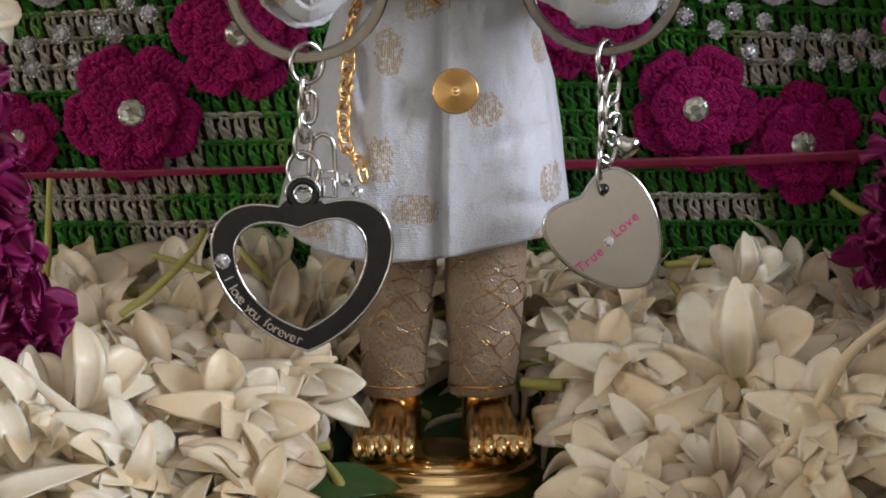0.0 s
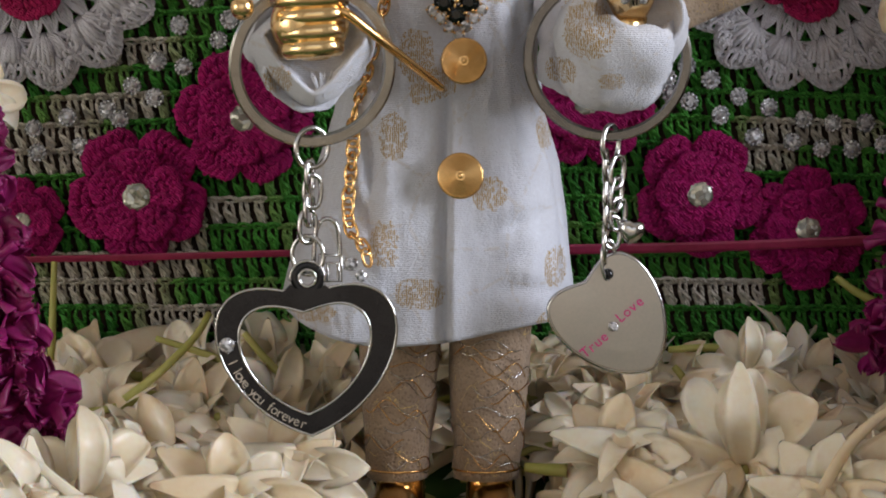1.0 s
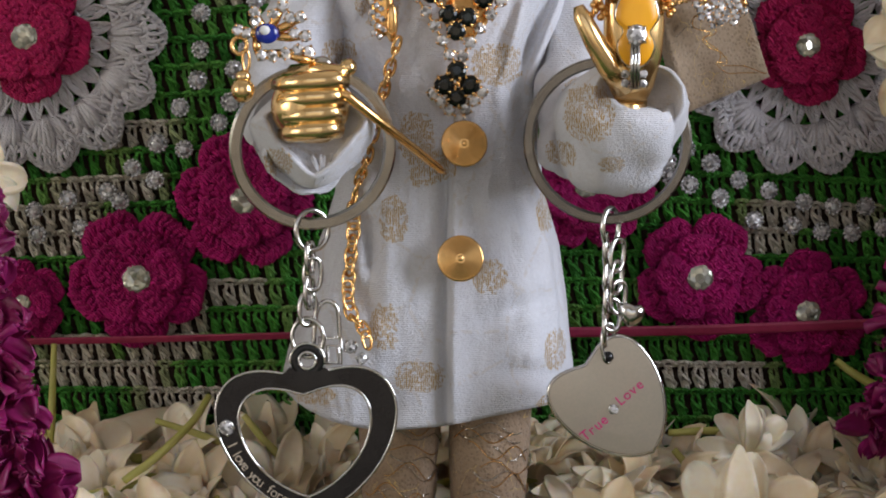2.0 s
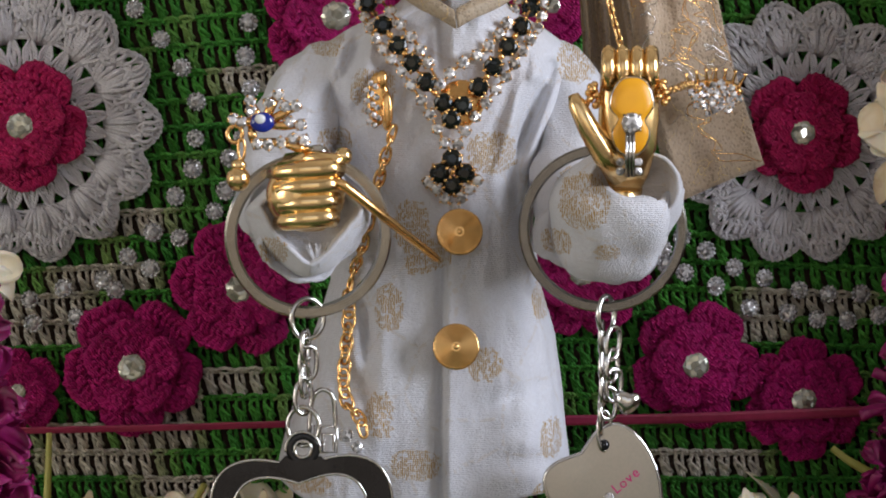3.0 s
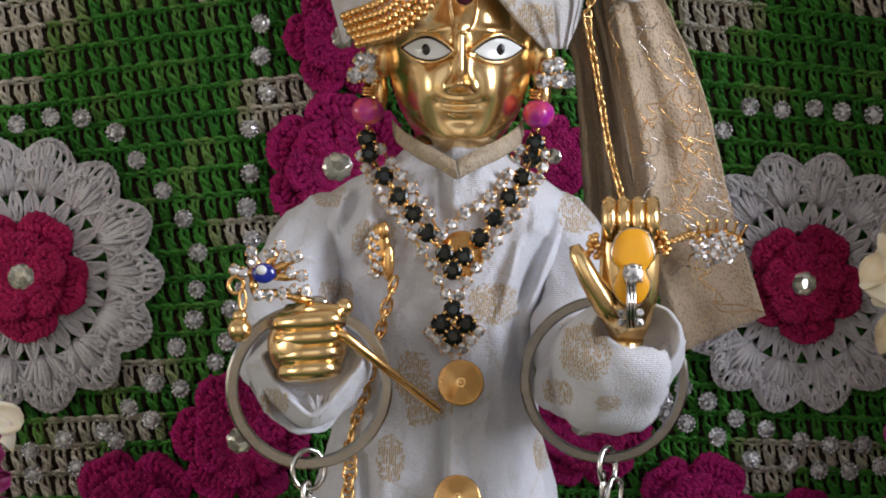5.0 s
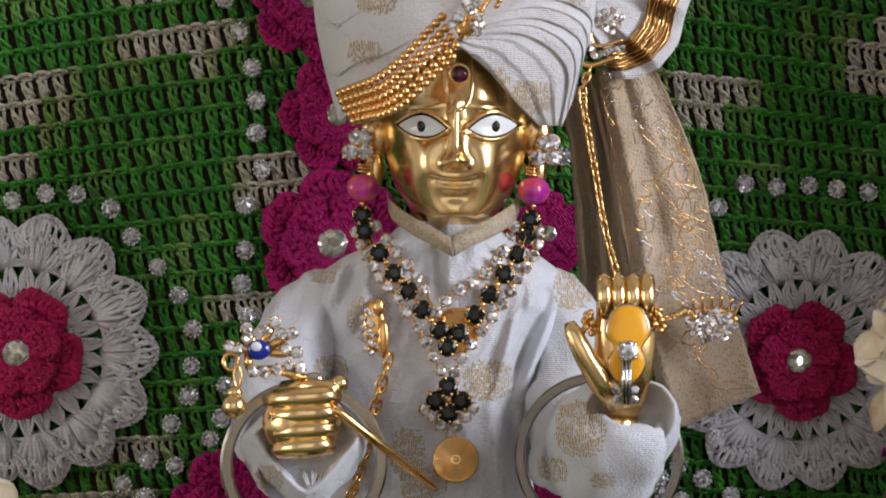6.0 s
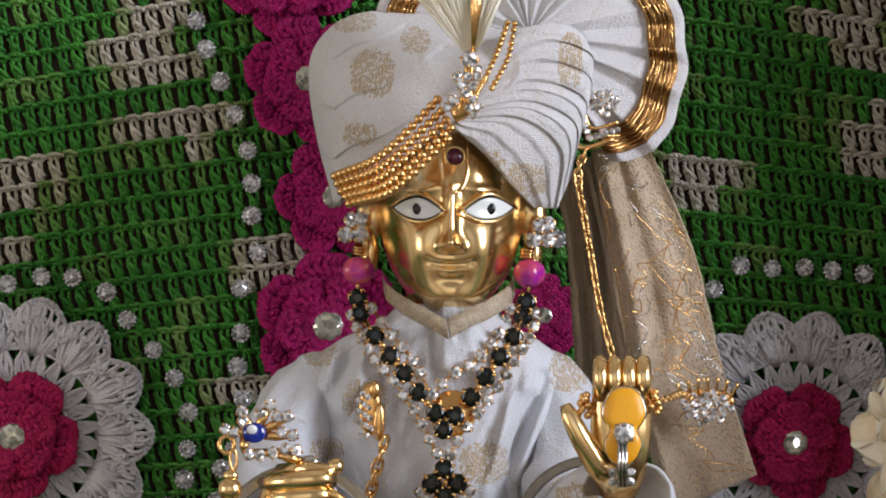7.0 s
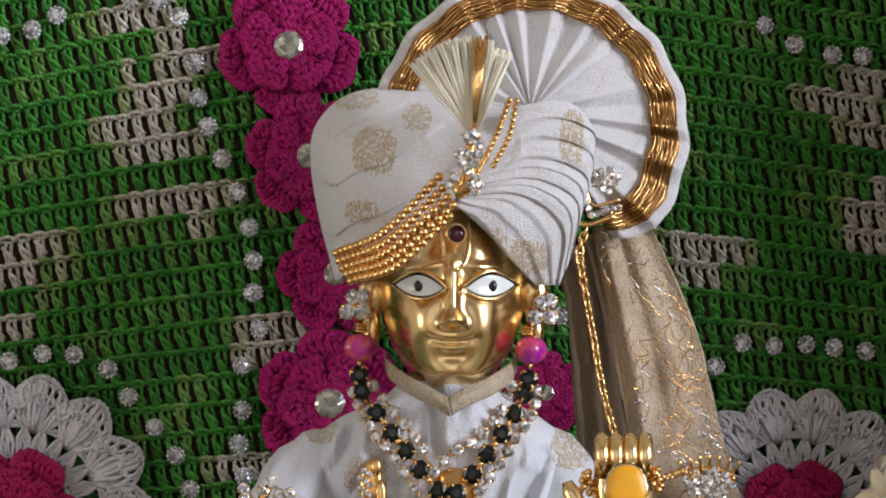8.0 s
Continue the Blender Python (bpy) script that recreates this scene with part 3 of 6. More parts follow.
# ---- lace trousers ----
LACE = material("beige_lace", (0.43, 0.31, 0.21), (0.32, 0.22, 0.14), 0.75, grain=1500, blotch=120, sheen=0.2, extra=lace_threads)
trousers = thing("lace_trousers", P(784, 700, 0), "beige net trousers with gold and silver threads, worn by the figure", "trousers")
for l0, r0, l1, r1 in ((622, 778, 640, 748), (784, 940, 796, 912)):
    loops = []
    for i in range(36):
        t = i / 35
        v = 330 + 372 * t
        l, r = l0 + (l1 - l0) * t ** 1.5, r0 + (r1 - r0) * t ** 1.5
        c, h = (l + r) / 2, (r - l) / 2
        loops.append([P(c + (h + 4 * fbm(math.cos(a) * 2 + l0, math.sin(a) * 2, v / 60.0)) * math.cos(a), v + 10 * t * max(0, -math.sin(a)),
                        (h * 1.02 + 5 * fbm(math.cos(a) * 2, math.sin(a) * 2 + l0, v / 60.0)) * math.sin(a) - 20) for a in (2 * math.pi * k / 40 for k in range(40))])
    c, h = (l1 + r1) / 2, (r1 - l1) / 2
    loops.append([q + (P(c, 702, -20) - q) * 0.08 for q in loops[-1]])
    part("trouser_leg", Shape().rings(loops, cap=False), LACE, trousers)
    tr = random.Random(int(l0))
    for i in range(15):
        a0, v0 = -3.1 + tr.uniform(0, 1.7), 445 + 16.5 * i + tr.uniform(-9, 9)
        ph, deep, pts = tr.uniform(0, 6.28), tr.uniform(6, 16), []
        for j in range(15):
            a = a0 + 0.115 * j
            v = min(694, v0 + deep * math.sin(ph + 0.62 * j) + 0.9 * j)
            t = (v - 330) / 372.0
            ll, rr_ = l0 + (l1 - l0) * t ** 1.5, r0 + (r1 - r0) * t ** 1.5
            hh = (rr_ - ll) / 2 + 3.0
            pts.append((ll / 2 + rr_ / 2 + hh * math.cos(a), v, hh * 1.02 * math.sin(a) - 20))
        part("metal_thread", Shape().tube(plan_path(pts, 40), 1.0 * K, 4), BRASS if i % 2 else STEEL, trousers)
    hem = [P(c + (h + 3) * math.cos(a), 684 + 10 * max(0, -math.sin(a)), (h * 1.02 + 3) * math.sin(a) - 20) for a in (2 * math.pi * k / 48 for k in range(48))]
    part("hem_thread", Shape().tube(hem, 2.2 * K, 5, closed=True), BRASS, trousers, "gold hem thread")

# ---- gilt figure, one cast piece with its pedestal ----
ENAMEL = material("white_enamel", (0.80, 0.82, 0.80), (0.76, 0.78, 0.77), 0.18, grain=300, blotch=60, bump=0.0, coat=0.4)
BLACK = material("black_enamel", (0.012, 0.010, 0.010), (0.02, 0.017, 0.015), 0.25, grain=300, blotch=60, bump=0.0)
RUBY = material("ruby_glass", (0.10, 0.008, 0.03), (0.06, 0.004, 0.02), 0.12, grain=300, blotch=80, bump=0.0, coat=0.6)


def disc_profile(s, centre, profile, seg=72, squash=1.0, mat=0):
    loops = [[Vector((centre.x + r * K * math.cos(2 * math.pi * k / seg), centre.y + squash * r * K * math.sin(2 * math.pi * k / seg), z * K)) for k in range(seg)]
             for r, z in profile]
    s.rings(loops, mat)


HEAD_C, HEAD_V = 812.0, -600.0


def face_depth(x, v):
    """Front relief of the face: x from the middle line, v of the plan."""
    y = (v - HEAD_V)
    w = 128.0 * (1 - max(0.0, (v + 560) / 330.0) ** 2 * 0.55) if v > -560 else 128.0
    rx = abs(x) / w
    base = -150 * math.sqrt(max(0.0, 1 - min(1.0, rx) ** 2.6))
    base += 40 * max(0.0, (abs(v + 590) / 190.0)) ** 2.2

    def g(cx, cv, sx, sv):
        return math.exp(-((abs(x) - cx) / sx) ** 2 - ((v - cv) / sv) ** 2) if cx else math.exp(-(x / sx) ** 2 - ((v - cv) / sv) ** 2)
    bridge = math.exp(-(x / 10.0) ** 2) * 26 / (1 + math.exp((v + 568) / 5.0)) / (1 + math.exp(-(v + 690) / 8.0)) * (0.6 + 0.4 * min(1, max(0, (v + 690) / 110.0)))
    base -= bridge
    base -= 24 * g(0, -578, 15, 13) + 12 * g(17, -572, 9, 9)
    vs = v + 0.0045 * x * x
    base -= 7 * math.exp(-(x / 27.0) ** 2 - ((vs + 549) / 6.5) ** 2) + 9 * math.exp(-(x / 21.0) ** 2 - ((vs + 529) / 7.5) ** 2)
    base += 7 * math.exp(-(x / 36.0) ** 4 - ((vs + 539) / 2.8) ** 2) + 4 * g(0, -512, 20, 7) + 4 * g(39, -545, 6, 8)
    base -= 9 * g(0, -486, 28, 22)
    base -= 9 * g(62, -570, 30, 34)
    base += 15 * g(62, -636, 44, 20)
    base -= 8 * math.exp(-((v + 672 + (abs(x) - 60) ** 2 * 0.004) / 7.0) ** 2) * math.exp(-((abs(x) - 62) / 42.0) ** 2)
    return base


def figure_shape():
    s = Shape()
    # head: egg with a modelled front
    loops = []
    n = 120
    for i in range(100):
        v = -880 + 437 * i / 99
        t = (v + 655) / 214.0
        if v < -655:
            half = 128 * math.sqrt(max(0.02, 1 - ((v + 655) / 240.0) ** 2))
        else:
            half = 128 * max(0.02, 1 - abs(t) ** 2.5) ** 0.68
        loop = []
        for k in range(n):
            a = 2 * math.pi * k / n
            x = half * math.cos(a)
            if math.sin(a) < 0:
                w = face_depth(x, v) * math.sqrt(max(0.0, 1 - math.cos(a) ** 4)) * min(1.0, (half / 70.0)) ** 0.5
            else:
                w = 120 * math.sin(a) * half / 128
            loop.append(P(HEAD_C + x, v, w))
        loops.append(loop)
    s.rings(loops)
    # eyes: enamel almonds with dark rims and pupils
    for side, c in ((-1, 753.0), (1, 879.0)):
        for grow, push, mat in ((1.12, -2.0, 2), (1.0, -4.0, 1)):
            cols = []
            for i in range(25):
                x = -1 + 2 * i / 24
                up, dn = 20 * (1 - abs(x) ** 1.8), 17 * (1 - abs(x) ** 2.2)
                tilt = -3 * x * side
                col = []
                for j in range(9):
                    f = j / 8
                    v = -638 + grow * (-up + (up + dn) * f) + tilt
                    u = c + x * 42 * grow
                    col.append(P(u, v, face_depth(u - HEAD_C, v) + push - 5 * (1 - x * x) * math.sin(math.pi * f)))
                cols.append(col)
            s.sheet(cols, 0.0006, mat)
        p = 754.0 if side < 0 else 880.0
        s.ball(P(p, -639, face_depth(p - HEAD_C, -639) - 7), (10.5 * K, 5 * K, 11.5 * K), 2)
        lid = [P(c + x * 50, -638 - 27 * (1 - abs(x) ** 1.7) - 3 * x * side, face_depth(c + x * 50 - HEAD_C, -660) - 3) for x in np.linspace(-1, 1, 24)]
        s.tube(lid, 2.8 * K, 7)
        low = [P(c + x * 48, -638 + 22 * (1 - abs(x) ** 2.2) - 3 * x * side, face_depth(c + x * 48 - HEAD_C, -614) - 2) for x in np.linspace(-1, 1, 24)]
        s.tube(low, 2.2 * K, 7)
        # ears
        e = HEAD_C + side * 140
        s.ball(P(e, -628, 20), (30 * K, 22 * K, 44 * K), 0, 16, 10)
        s.ball(P(e + side * 4, -560, 15), (17 * K, 16 * K, 40 * K), 0, 14, 10)
    # forehead mark: a raised U with a round stone
    mark = [(HEAD_C - 24, -760), (HEAD_C - 24, -715), (HEAD_C - 16, -680), (HEAD_C, -668), (HEAD_C + 16, -680), (HEAD_C + 24, -715), (HEAD_C + 24, -760)]
    q = smooth_path(mark, 40)
    s.tube([P(u + 6, v, face_depth(u - HEAD_C, v) - 2) for u, v in q], 3.6 * K, 8)
    s.ball(P(819, -731, face_depth(8, -731) - 3), (15 * K, 9 * K, 15 * K), 3, 18, 10)
    ring = [P(819 + 17 * math.cos(a), -731 + 17 * math.sin(a), face_depth(8, -731) - 1) for a in np.linspace(0, 2 * math.pi, 28)[:-1]]
    s.tube(ring, 3 * K, 7, closed=True)
    # neck and body core under the clothes
    s.rings([[P(805 + r * math.cos(a), v, r * 0.85 * math.sin(a)) for a in np.linspace(0, 2 * math.pi, 33)[:-1]]
             for v, r in ((-520, 70), (-440, 78), (-380, 90), (-100, 110), (250, 120), (360, 115))])
    for c, d in ((700, 0), (862, 0)):
        s.rings([[P(c + r * math.cos(a), v, r * math.sin(a) - 20) for a in np.linspace(0, 2 * math.pi, 33)[:-1]]
                 for v, r in ((300, 60), (560, 50), (700, 44), (790, 46))])
    # feet: a sloped instep and five toes each
    for side, heel, ball_u, sgn in ((0, 692, 676, -1), (1, 866, 888, 1)):
        loops = []
        for i in range(14):
            t = i / 13
            c = heel + (ball_u - heel) * t
            half = 42 + 17 * t
            top = 700 + 82 * t ** 0.9
            w = -40 - 158 * t
            bottom = 832 + 4 * t
            loop = []
            for k in range(24):
                a = 2 * math.pi * k / 24
                m, r = (top + bottom) / 2, (bottom - top) / 2
                loop.append(P(c + half * math.copysign(abs(math.cos(a)) ** 0.7, math.cos(a)), m - r * math.sin(a), w))
            loops.append(loop)
        s.rings(loops)
        for j in range(5):
            x = ball_u + sgn * (-45 + j * 23.0)
            big = 1.2 if j == 0 else 1.0 - 0.05 * j
            s.tube([P(x - sgn * 3, 752 + j, -140), P(x, 782, -192 + 4 * j), P(x, 802, -216 + 5 * j), P(x, 814, -222 + 5 * j), P(x, 824, -214 + 5 * j)],
                   [9 * K * big, 10.5 * K * big, 10.8 * K * big, 10.5 * K * big, 7 * K * big], 14)
    # pedestal: stepped disc
    mid = P(782, 820, -70)
    top = P(782, 836, -150).z / K
    disc_profile(s, mid, [(150, top - 4), (166, top), (172, top - 8), (168, top - 16), (176, top - 24), (184, top - 34), (184, top - 48), (176, top - 56), (190, top - 66), (196, 0.0)], squash=0.95)
    disc_profile(s, mid, [(2, top - 3), (152, top - 3.5)], squash=0.95)
    # closed hand: four curled fingers one under another, thumb over the top
    for j in range(4):
        v = -158 + j * 29
        wide = 62 - 4 * j
        s.tube([P(543 - wide, v + 6, -405), P(545 - wide * 0.78, v + 4, -436), P(545 - wide * 0.1, v, -452), P(545 + wide * 0.62, v - 3, -448), P(545 + wide * 0.92, v - 1, -436)],
               [12 * K, 16.5 * K, 17.5 * K, 17.5 * K, 15 * K], 14)
    s.ball(P(540, -114, -412), (66 * K, 50 * K, 62 * K), 0, 28, 18)
    s.tube([P(510, -172, -390), P(555, -178, -425), P(592, -172, -440), P(606, -178, -436)], [16 * K, 16 * K, 15 * K, 11 * K], 12)
    s.ball(P(607, -183, -434), 15 * K, 0)
    s.tube([P(555, -90, -400), P(550, -70, -300), P(540, -70, -200)], [40 * K, 34 * K, 34 * K], 16)
    # open hand: palm, four fingers bent back at the tips, thumb
    s.rings([[P(c + h * math.cos(a), v, w + d * math.sin(a)) for a in np.linspace(0, 2 * math.pi, 29)[:-1]]
             for v, c, h, w, d in ((-122, 1108, 26, -395, 20), (-150, 1108, 40, -410, 26), (-200, 1110, 52, -425, 28), (-250, 1112, 54, -430, 26), (-300, 1113, 53, -430, 22), (-330, 1114, 52, -428, 18), (-345, 1114, 50, -426, 12))])
    for j in range(4):
        x = 1076 + j * 25.5
        s.tube([P(x, -300, -442), P(x, -340, -448), P(x, -362, -440), P(x, -370, -428)], [12 * K, 13 * K, 12.5 * K, 9 * K], 12)
        s.ball(P(x, -367, -434), 12 * K, 0)
    s.tube([P(1100, -150, -425), P(1068, -190, -446), P(1040, -235, -455), P(1020, -275, -455), P(1014, -292, -452)], [24 * K, 22 * K, 18 * K, 15 * K, 9 * K], 14)
    s.tube([P(1108, -125, -395), P(1095, -90, -330), P(1080, -90, -220)], [28 * K, 34 * K, 34 * K], 16)
    return s


single("gilt_figure", figure_shape(), [GOLD, ENAMEL, BLACK, RUBY], "polished gilt standing figure with enamel eyes on a round pedestal", "statue", at=P(782, 940, -70))

# ---- turban ----
TURBAN_SPOTS = ((672, -880, 38, 42, -150), (748, -940, 26, 26, -140), (1022, -900, 22, 48, -90), (640, -975, 40, 22, -90), (880, -700, 30, 40, -170), (940, -690, 40, 30, -150), (650, -770, 30, 20, -140))
TURBAN_CLOTH = material("turban_brocade", (0.76, 0.735, 0.74), (0.67, 0.64, 0.64), 0.7, spec=0.3, grain=1400, blotch=60, sheen=0.3, extra=motifs(TURBAN_SPOTS))
turban = thing("wrapped_turban", P(810, -700, 0), "white brocade turban with pleated wraps and a pleated fan crest", "turban")


def turban_left():
    """The high round wrap, rising from the bead bands."""
    s = Shape()
    rim = smooth_path([(604, -650), (575, -760), (560, -860), (570, -925), (620, -975), (700, -992), (790, -990), (870, -975), (935, -955)], 145)
    low = smooth_path([(606, -648), (640, -680), (690, -705), (740, -738), (790, -775), (830, -800), (870, -820), (900, -840), (935, -870)], 145)
    loops = []
    for step in range(145):
        i = step / 3
        a, b = rim[step], low[step]
        loop = []
        m = 110
        for k in range(m + 1):
            f = k / m
            bulge = math.sin(math.pi * min(1.0, f * 0.62 + 0.0))
            x = a + (b - a) * f
            away = np.interp(x[0], low[:, 0], low[:, 1]) - x[1] + 0.10 * (x[0] - 600)
            saw = (away / 88.0 + 0.2 * math.sin(x[0] / 90.0)) % 1.0
            fold = 5.5 * (1 - saw) ** 1.3 * min(1.0, f * 6) + 6 * fbm(i * 0.09, f * 2.5, 2.0)
            loop.append(P(x[0], x[1], 30 - 190 * math.sin(0.5 * math.pi * min(1, f * 1.5)) ** 0.8 * (0.35 + 0.65 * math.sin(math.pi * min(0.5 + 0.0, (i + 3) / 55.0))) - fold))
        loops.append(loop)
    s.sheet(loops, 0.004)
    s.ball(P(780, -830, 20), (200 * K, 150 * K, 150 * K), 0, 32, 20)
    return s


def turban_wraps():
    """Overlapping pleats that sweep down beside the brow."""
    out = []
    tops = [((835, -800), (935, -800), (1010, -745), (1000, -640)), ((840, -815), (950, -830), (1035, -790), (1022, -690)), ((850, -835), (960, -865), (1050, -835), (1035, -745)),
            ((865, -860), (970, -900), (1058, -875), (1048, -800)), ((885, -900), (980, -935), (1060, -915), (1058, -850)), ((905, -950), (985, -965), (1045, -950), (1058, -895))]
    lows = [((815, -785), (870, -745), (925, -685), (962, -640))] + tops[:-1]
    for j, (hi, lo) in enumerate(zip(tops, lows)):
        a, b = smooth_path(hi, 30), smooth_path(lo, 30)
        grid = []
        for i in range(30):
            t = i / 29
            row = []
            for k in range(25):
                f = k / 24
                x = a[i] + (b[i] - a[i]) * (f * 1.12 - 0.05)
                subs = (3, 2, 2, 1, 1, 1)[j]
                w = -165 + 110 * t ** 2 - 8 * math.sin(math.pi * f) - 10 * f - 6 * ((f * subs + 0.15 * math.sin(i * 0.2)) % 1.0) ** 1.5 + 5 * j + 3 * fbm(i * 0.15, f * 2, j * 3.0)
                row.append(P(x[0], x[1], w))
            grid.append(row)
        out.append(Shape().sheet(grid, 0.0035))
    return out


part("wound_cloth", turban_left(), TURBAN_CLOTH, turban)
for wrap in turban_wraps():
    part("pleated_wrap", wrap, TURBAN_CLOTH, turban)

FAN_U, FAN_V, FAN_R = 938.0, -908.0, 280.0


def fan_point(i, r, lift):
    """Place on the fan: i of 240 steps round it, r from its root."""
    a = radians(-52 + 262 * i / 240)
    g = r / FAN_R
    r = r * (1.0 + 0.010 * math.sin(i * 0.33) - 0.16 * max(0.0, (14 - i) / 14.0))
    turn = i / 240 * 15 + 0.35 * math.sin(i * 0.047) + 0.22 * math.sin(i * 0.13)
    saw = abs((turn % 1.0) - 0.32) / (0.32 if turn % 1.0 < 0.32 else 0.68)
    return P(FAN_U + 12 + r * math.cos(a), FAN_V - 40 * (1 - g) - r * math.sin(a), 40 - 70 * (1 - g) - 30 * (1 - saw ** 0.8) * g ** 0.6 * (1.0 - 0.55 * max(0.0, g - 0.6) / 0.4) + lift + 6 * fbm(i * 0.05, g * 2))


def fan_shape(r0, r1, lift):
    return Shape().sheet([[fan_point(i, r0 + (r1 - r0) * k / 24, lift) for k in range(25)] for i in range(241)], 0.0006)


GOLD_TRIM = material("gold_lame_ribbon", (0.46, 0.25, 0.09), (0.28, 0.14, 0.05), 0.38, 1.0, grain=1800, blotch=500, bump=0.9, bump_scale=1200, depth=0.0004)
part("fan_crest", fan_shape(12, 280, 0), TURBAN_CLOTH, turban)
trim = part("fan_trim", fan_shape(212, 262, -6), GOLD_TRIM, turban, "woven gold ribbon along the fan's rim")
TR = random.Random(8)
for k in range(15):
    r, ph = 214 + 3.3 * k, TR.uniform(0, 6.28)
    part("gold_cord", Shape().tube([fan_point(i, r + 1.6 * math.sin(i * 0.21 + ph) + TR.uniform(-0.7, 0.7), -10 - 1.5 * math.sin(i * 0.5 + ph)) for i in range(241)], 1.5 * K, 5), BRASS if k % 2 else GOLD_TRIM, trim)
# ---- shared pieces for jewellery ----
def sparkle(scale, low, high, tilt):
    """Facets of cut glass: glints painted as each small cell's own tone and slant."""
    def put(nt, bsdf, geo, mix, oi):
        n, l = nt.nodes, nt.links
        cell = n.new("ShaderNodeTexVoronoi")
        cell.inputs["Scale"].default_value = scale
        l.new(geo.outputs["Position"], cell.inputs["Vector"])
        sep = n.new("ShaderNodeSeparateColor")
        l.new(cell.outputs["Color"], sep.inputs[0])
        tone = n.new("ShaderNodeMapRange")
        tone.inputs["To Min"].default_value, tone.inputs["To Max"].default_value = low, high
        l.new(sep.outputs[0], tone.inputs["Value"])
        mul = n.new("ShaderNodeMix")
        mul.data_type, mul.blend_type = "RGBA", "MULTIPLY"
        mul.inputs[0].default_value = 1.0
        l.new(mix.outputs[2], mul.inputs[6])
        l.new(tone.outputs["Result"], mul.inputs[7])
        l.new(mul.outputs[2], bsdf.inputs["Base Color"])
        off = n.new("ShaderNodeVectorMath")
        off.operation = "SUBTRACT"
        off.inputs[1].default_value = (0.5, 0.5, 0.5)
        l.new(cell.outputs["Color"], off.inputs[0])
        slant = n.new("ShaderNodeVectorMath")
        slant.operation = "MULTIPLY_ADD"
        slant.inputs[1].default_value = (tilt, tilt, tilt)
        l.new(off.outputs[0], slant.inputs[0])
        l.new(geo.outputs["Normal"], slant.inputs[2])
        unit = n.new("ShaderNodeVectorMath")
        unit.operation = "NORMALIZE"
        l.new(slant.outputs[0], unit.inputs[0])
        l.new(unit.outputs[0], bsdf.inputs["Normal"])
    return put


def crystal(name, tint, tint2):
    return material(name, tint, tint2, 0.08, 0.35, grain=2500, blotch=900, bump=0.0, coat=0.6, extra=sparkle(1500.0, 0.22, 1.15, 0.9))


CRYSTAL = crystal("clear_crystal", (0.90, 0.88, 0.86), (0.66, 0.64, 0.64))
JET = material("black_crystal", (0.004, 0.006, 0.005), (0.010, 0.013, 0.011), 0.08, 0.0, spec=0.4, grain=900, blotch=300, bump=0.0)
ORANGE_ENAMEL = material("yellow_enamel", (0.90, 0.42, 0.015), (0.84, 0.36, 0.012), 0.38, grain=300, blotch=90, bump=0.0, coat=0.1)
BLUE_ENAMEL = material("blue_enamel", (0.010, 0.025, 0.28), (0.008, 0.02, 0.2), 0.15, grain=300, blotch=90, bump=0.0, coat=0.6)
OPAL = material("pink_opal", (0.36, 0.015, 0.30), (0.70, 0.09, 0.10), 0.14, grain=500, blotch=260, bump=0.0, coat=0.3)
MIRROR_BLACK = material("black_mirror_steel", (0.006, 0.006, 0.007), (0.016, 0.015, 0.015), 0.14, 0.0, spec=0.35, grain=3500, blotch=120, bump=0.06, depth=0.0001)
PEARL_STEEL = material("pearly_brushed_steel", (0.50, 0.46, 0.41), (0.44, 0.42, 0.38), 0.36, 0.95, grain=1800, blotch=50, bump=0.05, depth=0.0001)
PINK_PRINT = material("pink_print", (0.60, 0.02, 0.20), (0.50, 0.02, 0.16), 0.5, grain=1500, blotch=300, bump=0.0)
MESHES = {}


def facet_gem(r, high, sides=8):
    """A round-cut stone seen from its table, facing the eye."""
    s = Shape()
    loops = []
    for f, y, ph in ((0.42, -high * 0.95, 0.5), (0.68, -high * 0.82, 0.0), (0.92, -high * 0.5, 0.5), (1.04, -high * 0.1, 0.0), (0.95, high * 0.25, 0.0)):
        loops.append([(r * f * math.cos(2 * math.pi * (k + ph) / sides), y, r * f * math.sin(2 * math.pi * (k + ph) / sides)) for k in range(sides)])
    s.rings(loops)
    return s


def prong_cup(r, high, prongs=4):
    s = Shape()
    s.rings([[(r * f * math.cos(2 * math.pi * k / 12), y, r * f * math.sin(2 * math.pi * k / 12)) for k in range(12)] for f, y in ((0.9, high * 0.6), (1.04, 0.1 * high), (1.02, 0.0), (0.96, 0.0))])
    for k in range(prongs):
        a = 2 * math.pi * (k + 0.5) / prongs
        c, d = math.cos(a), math.sin(a)
        s.tube([(r * 1.08 * c, 0, r * 1.08 * d), (r * 1.02 * c, -high * 0.6, r * 1.02 * d), (r * 0.72 * c, -high * 0.95, r * 0.72 * d)], [r * 0.16, r * 0.15, r * 0.11], 5)
    return s


def shared(key, shape, mat, smooth=True):
    if key not in MESHES:
        ob = build(key, shape, mat, smooth=smooth)
        MESHES[key] = ob.data
        bpy.data.objects.remove(ob)
    return MESHES[key]


def piece(name, key, m, parent, label=""):
    """A part on a shared mesh, at the world pose m."""
    ob = new(name, MESHES[key])
    ob.parent = parent
    ob.matrix_basis = Matrix.Translation(-ORIGIN[parent.name]) @ m
    ORIGIN[ob.name] = m.translation.copy()
    return tagged(ob, label)


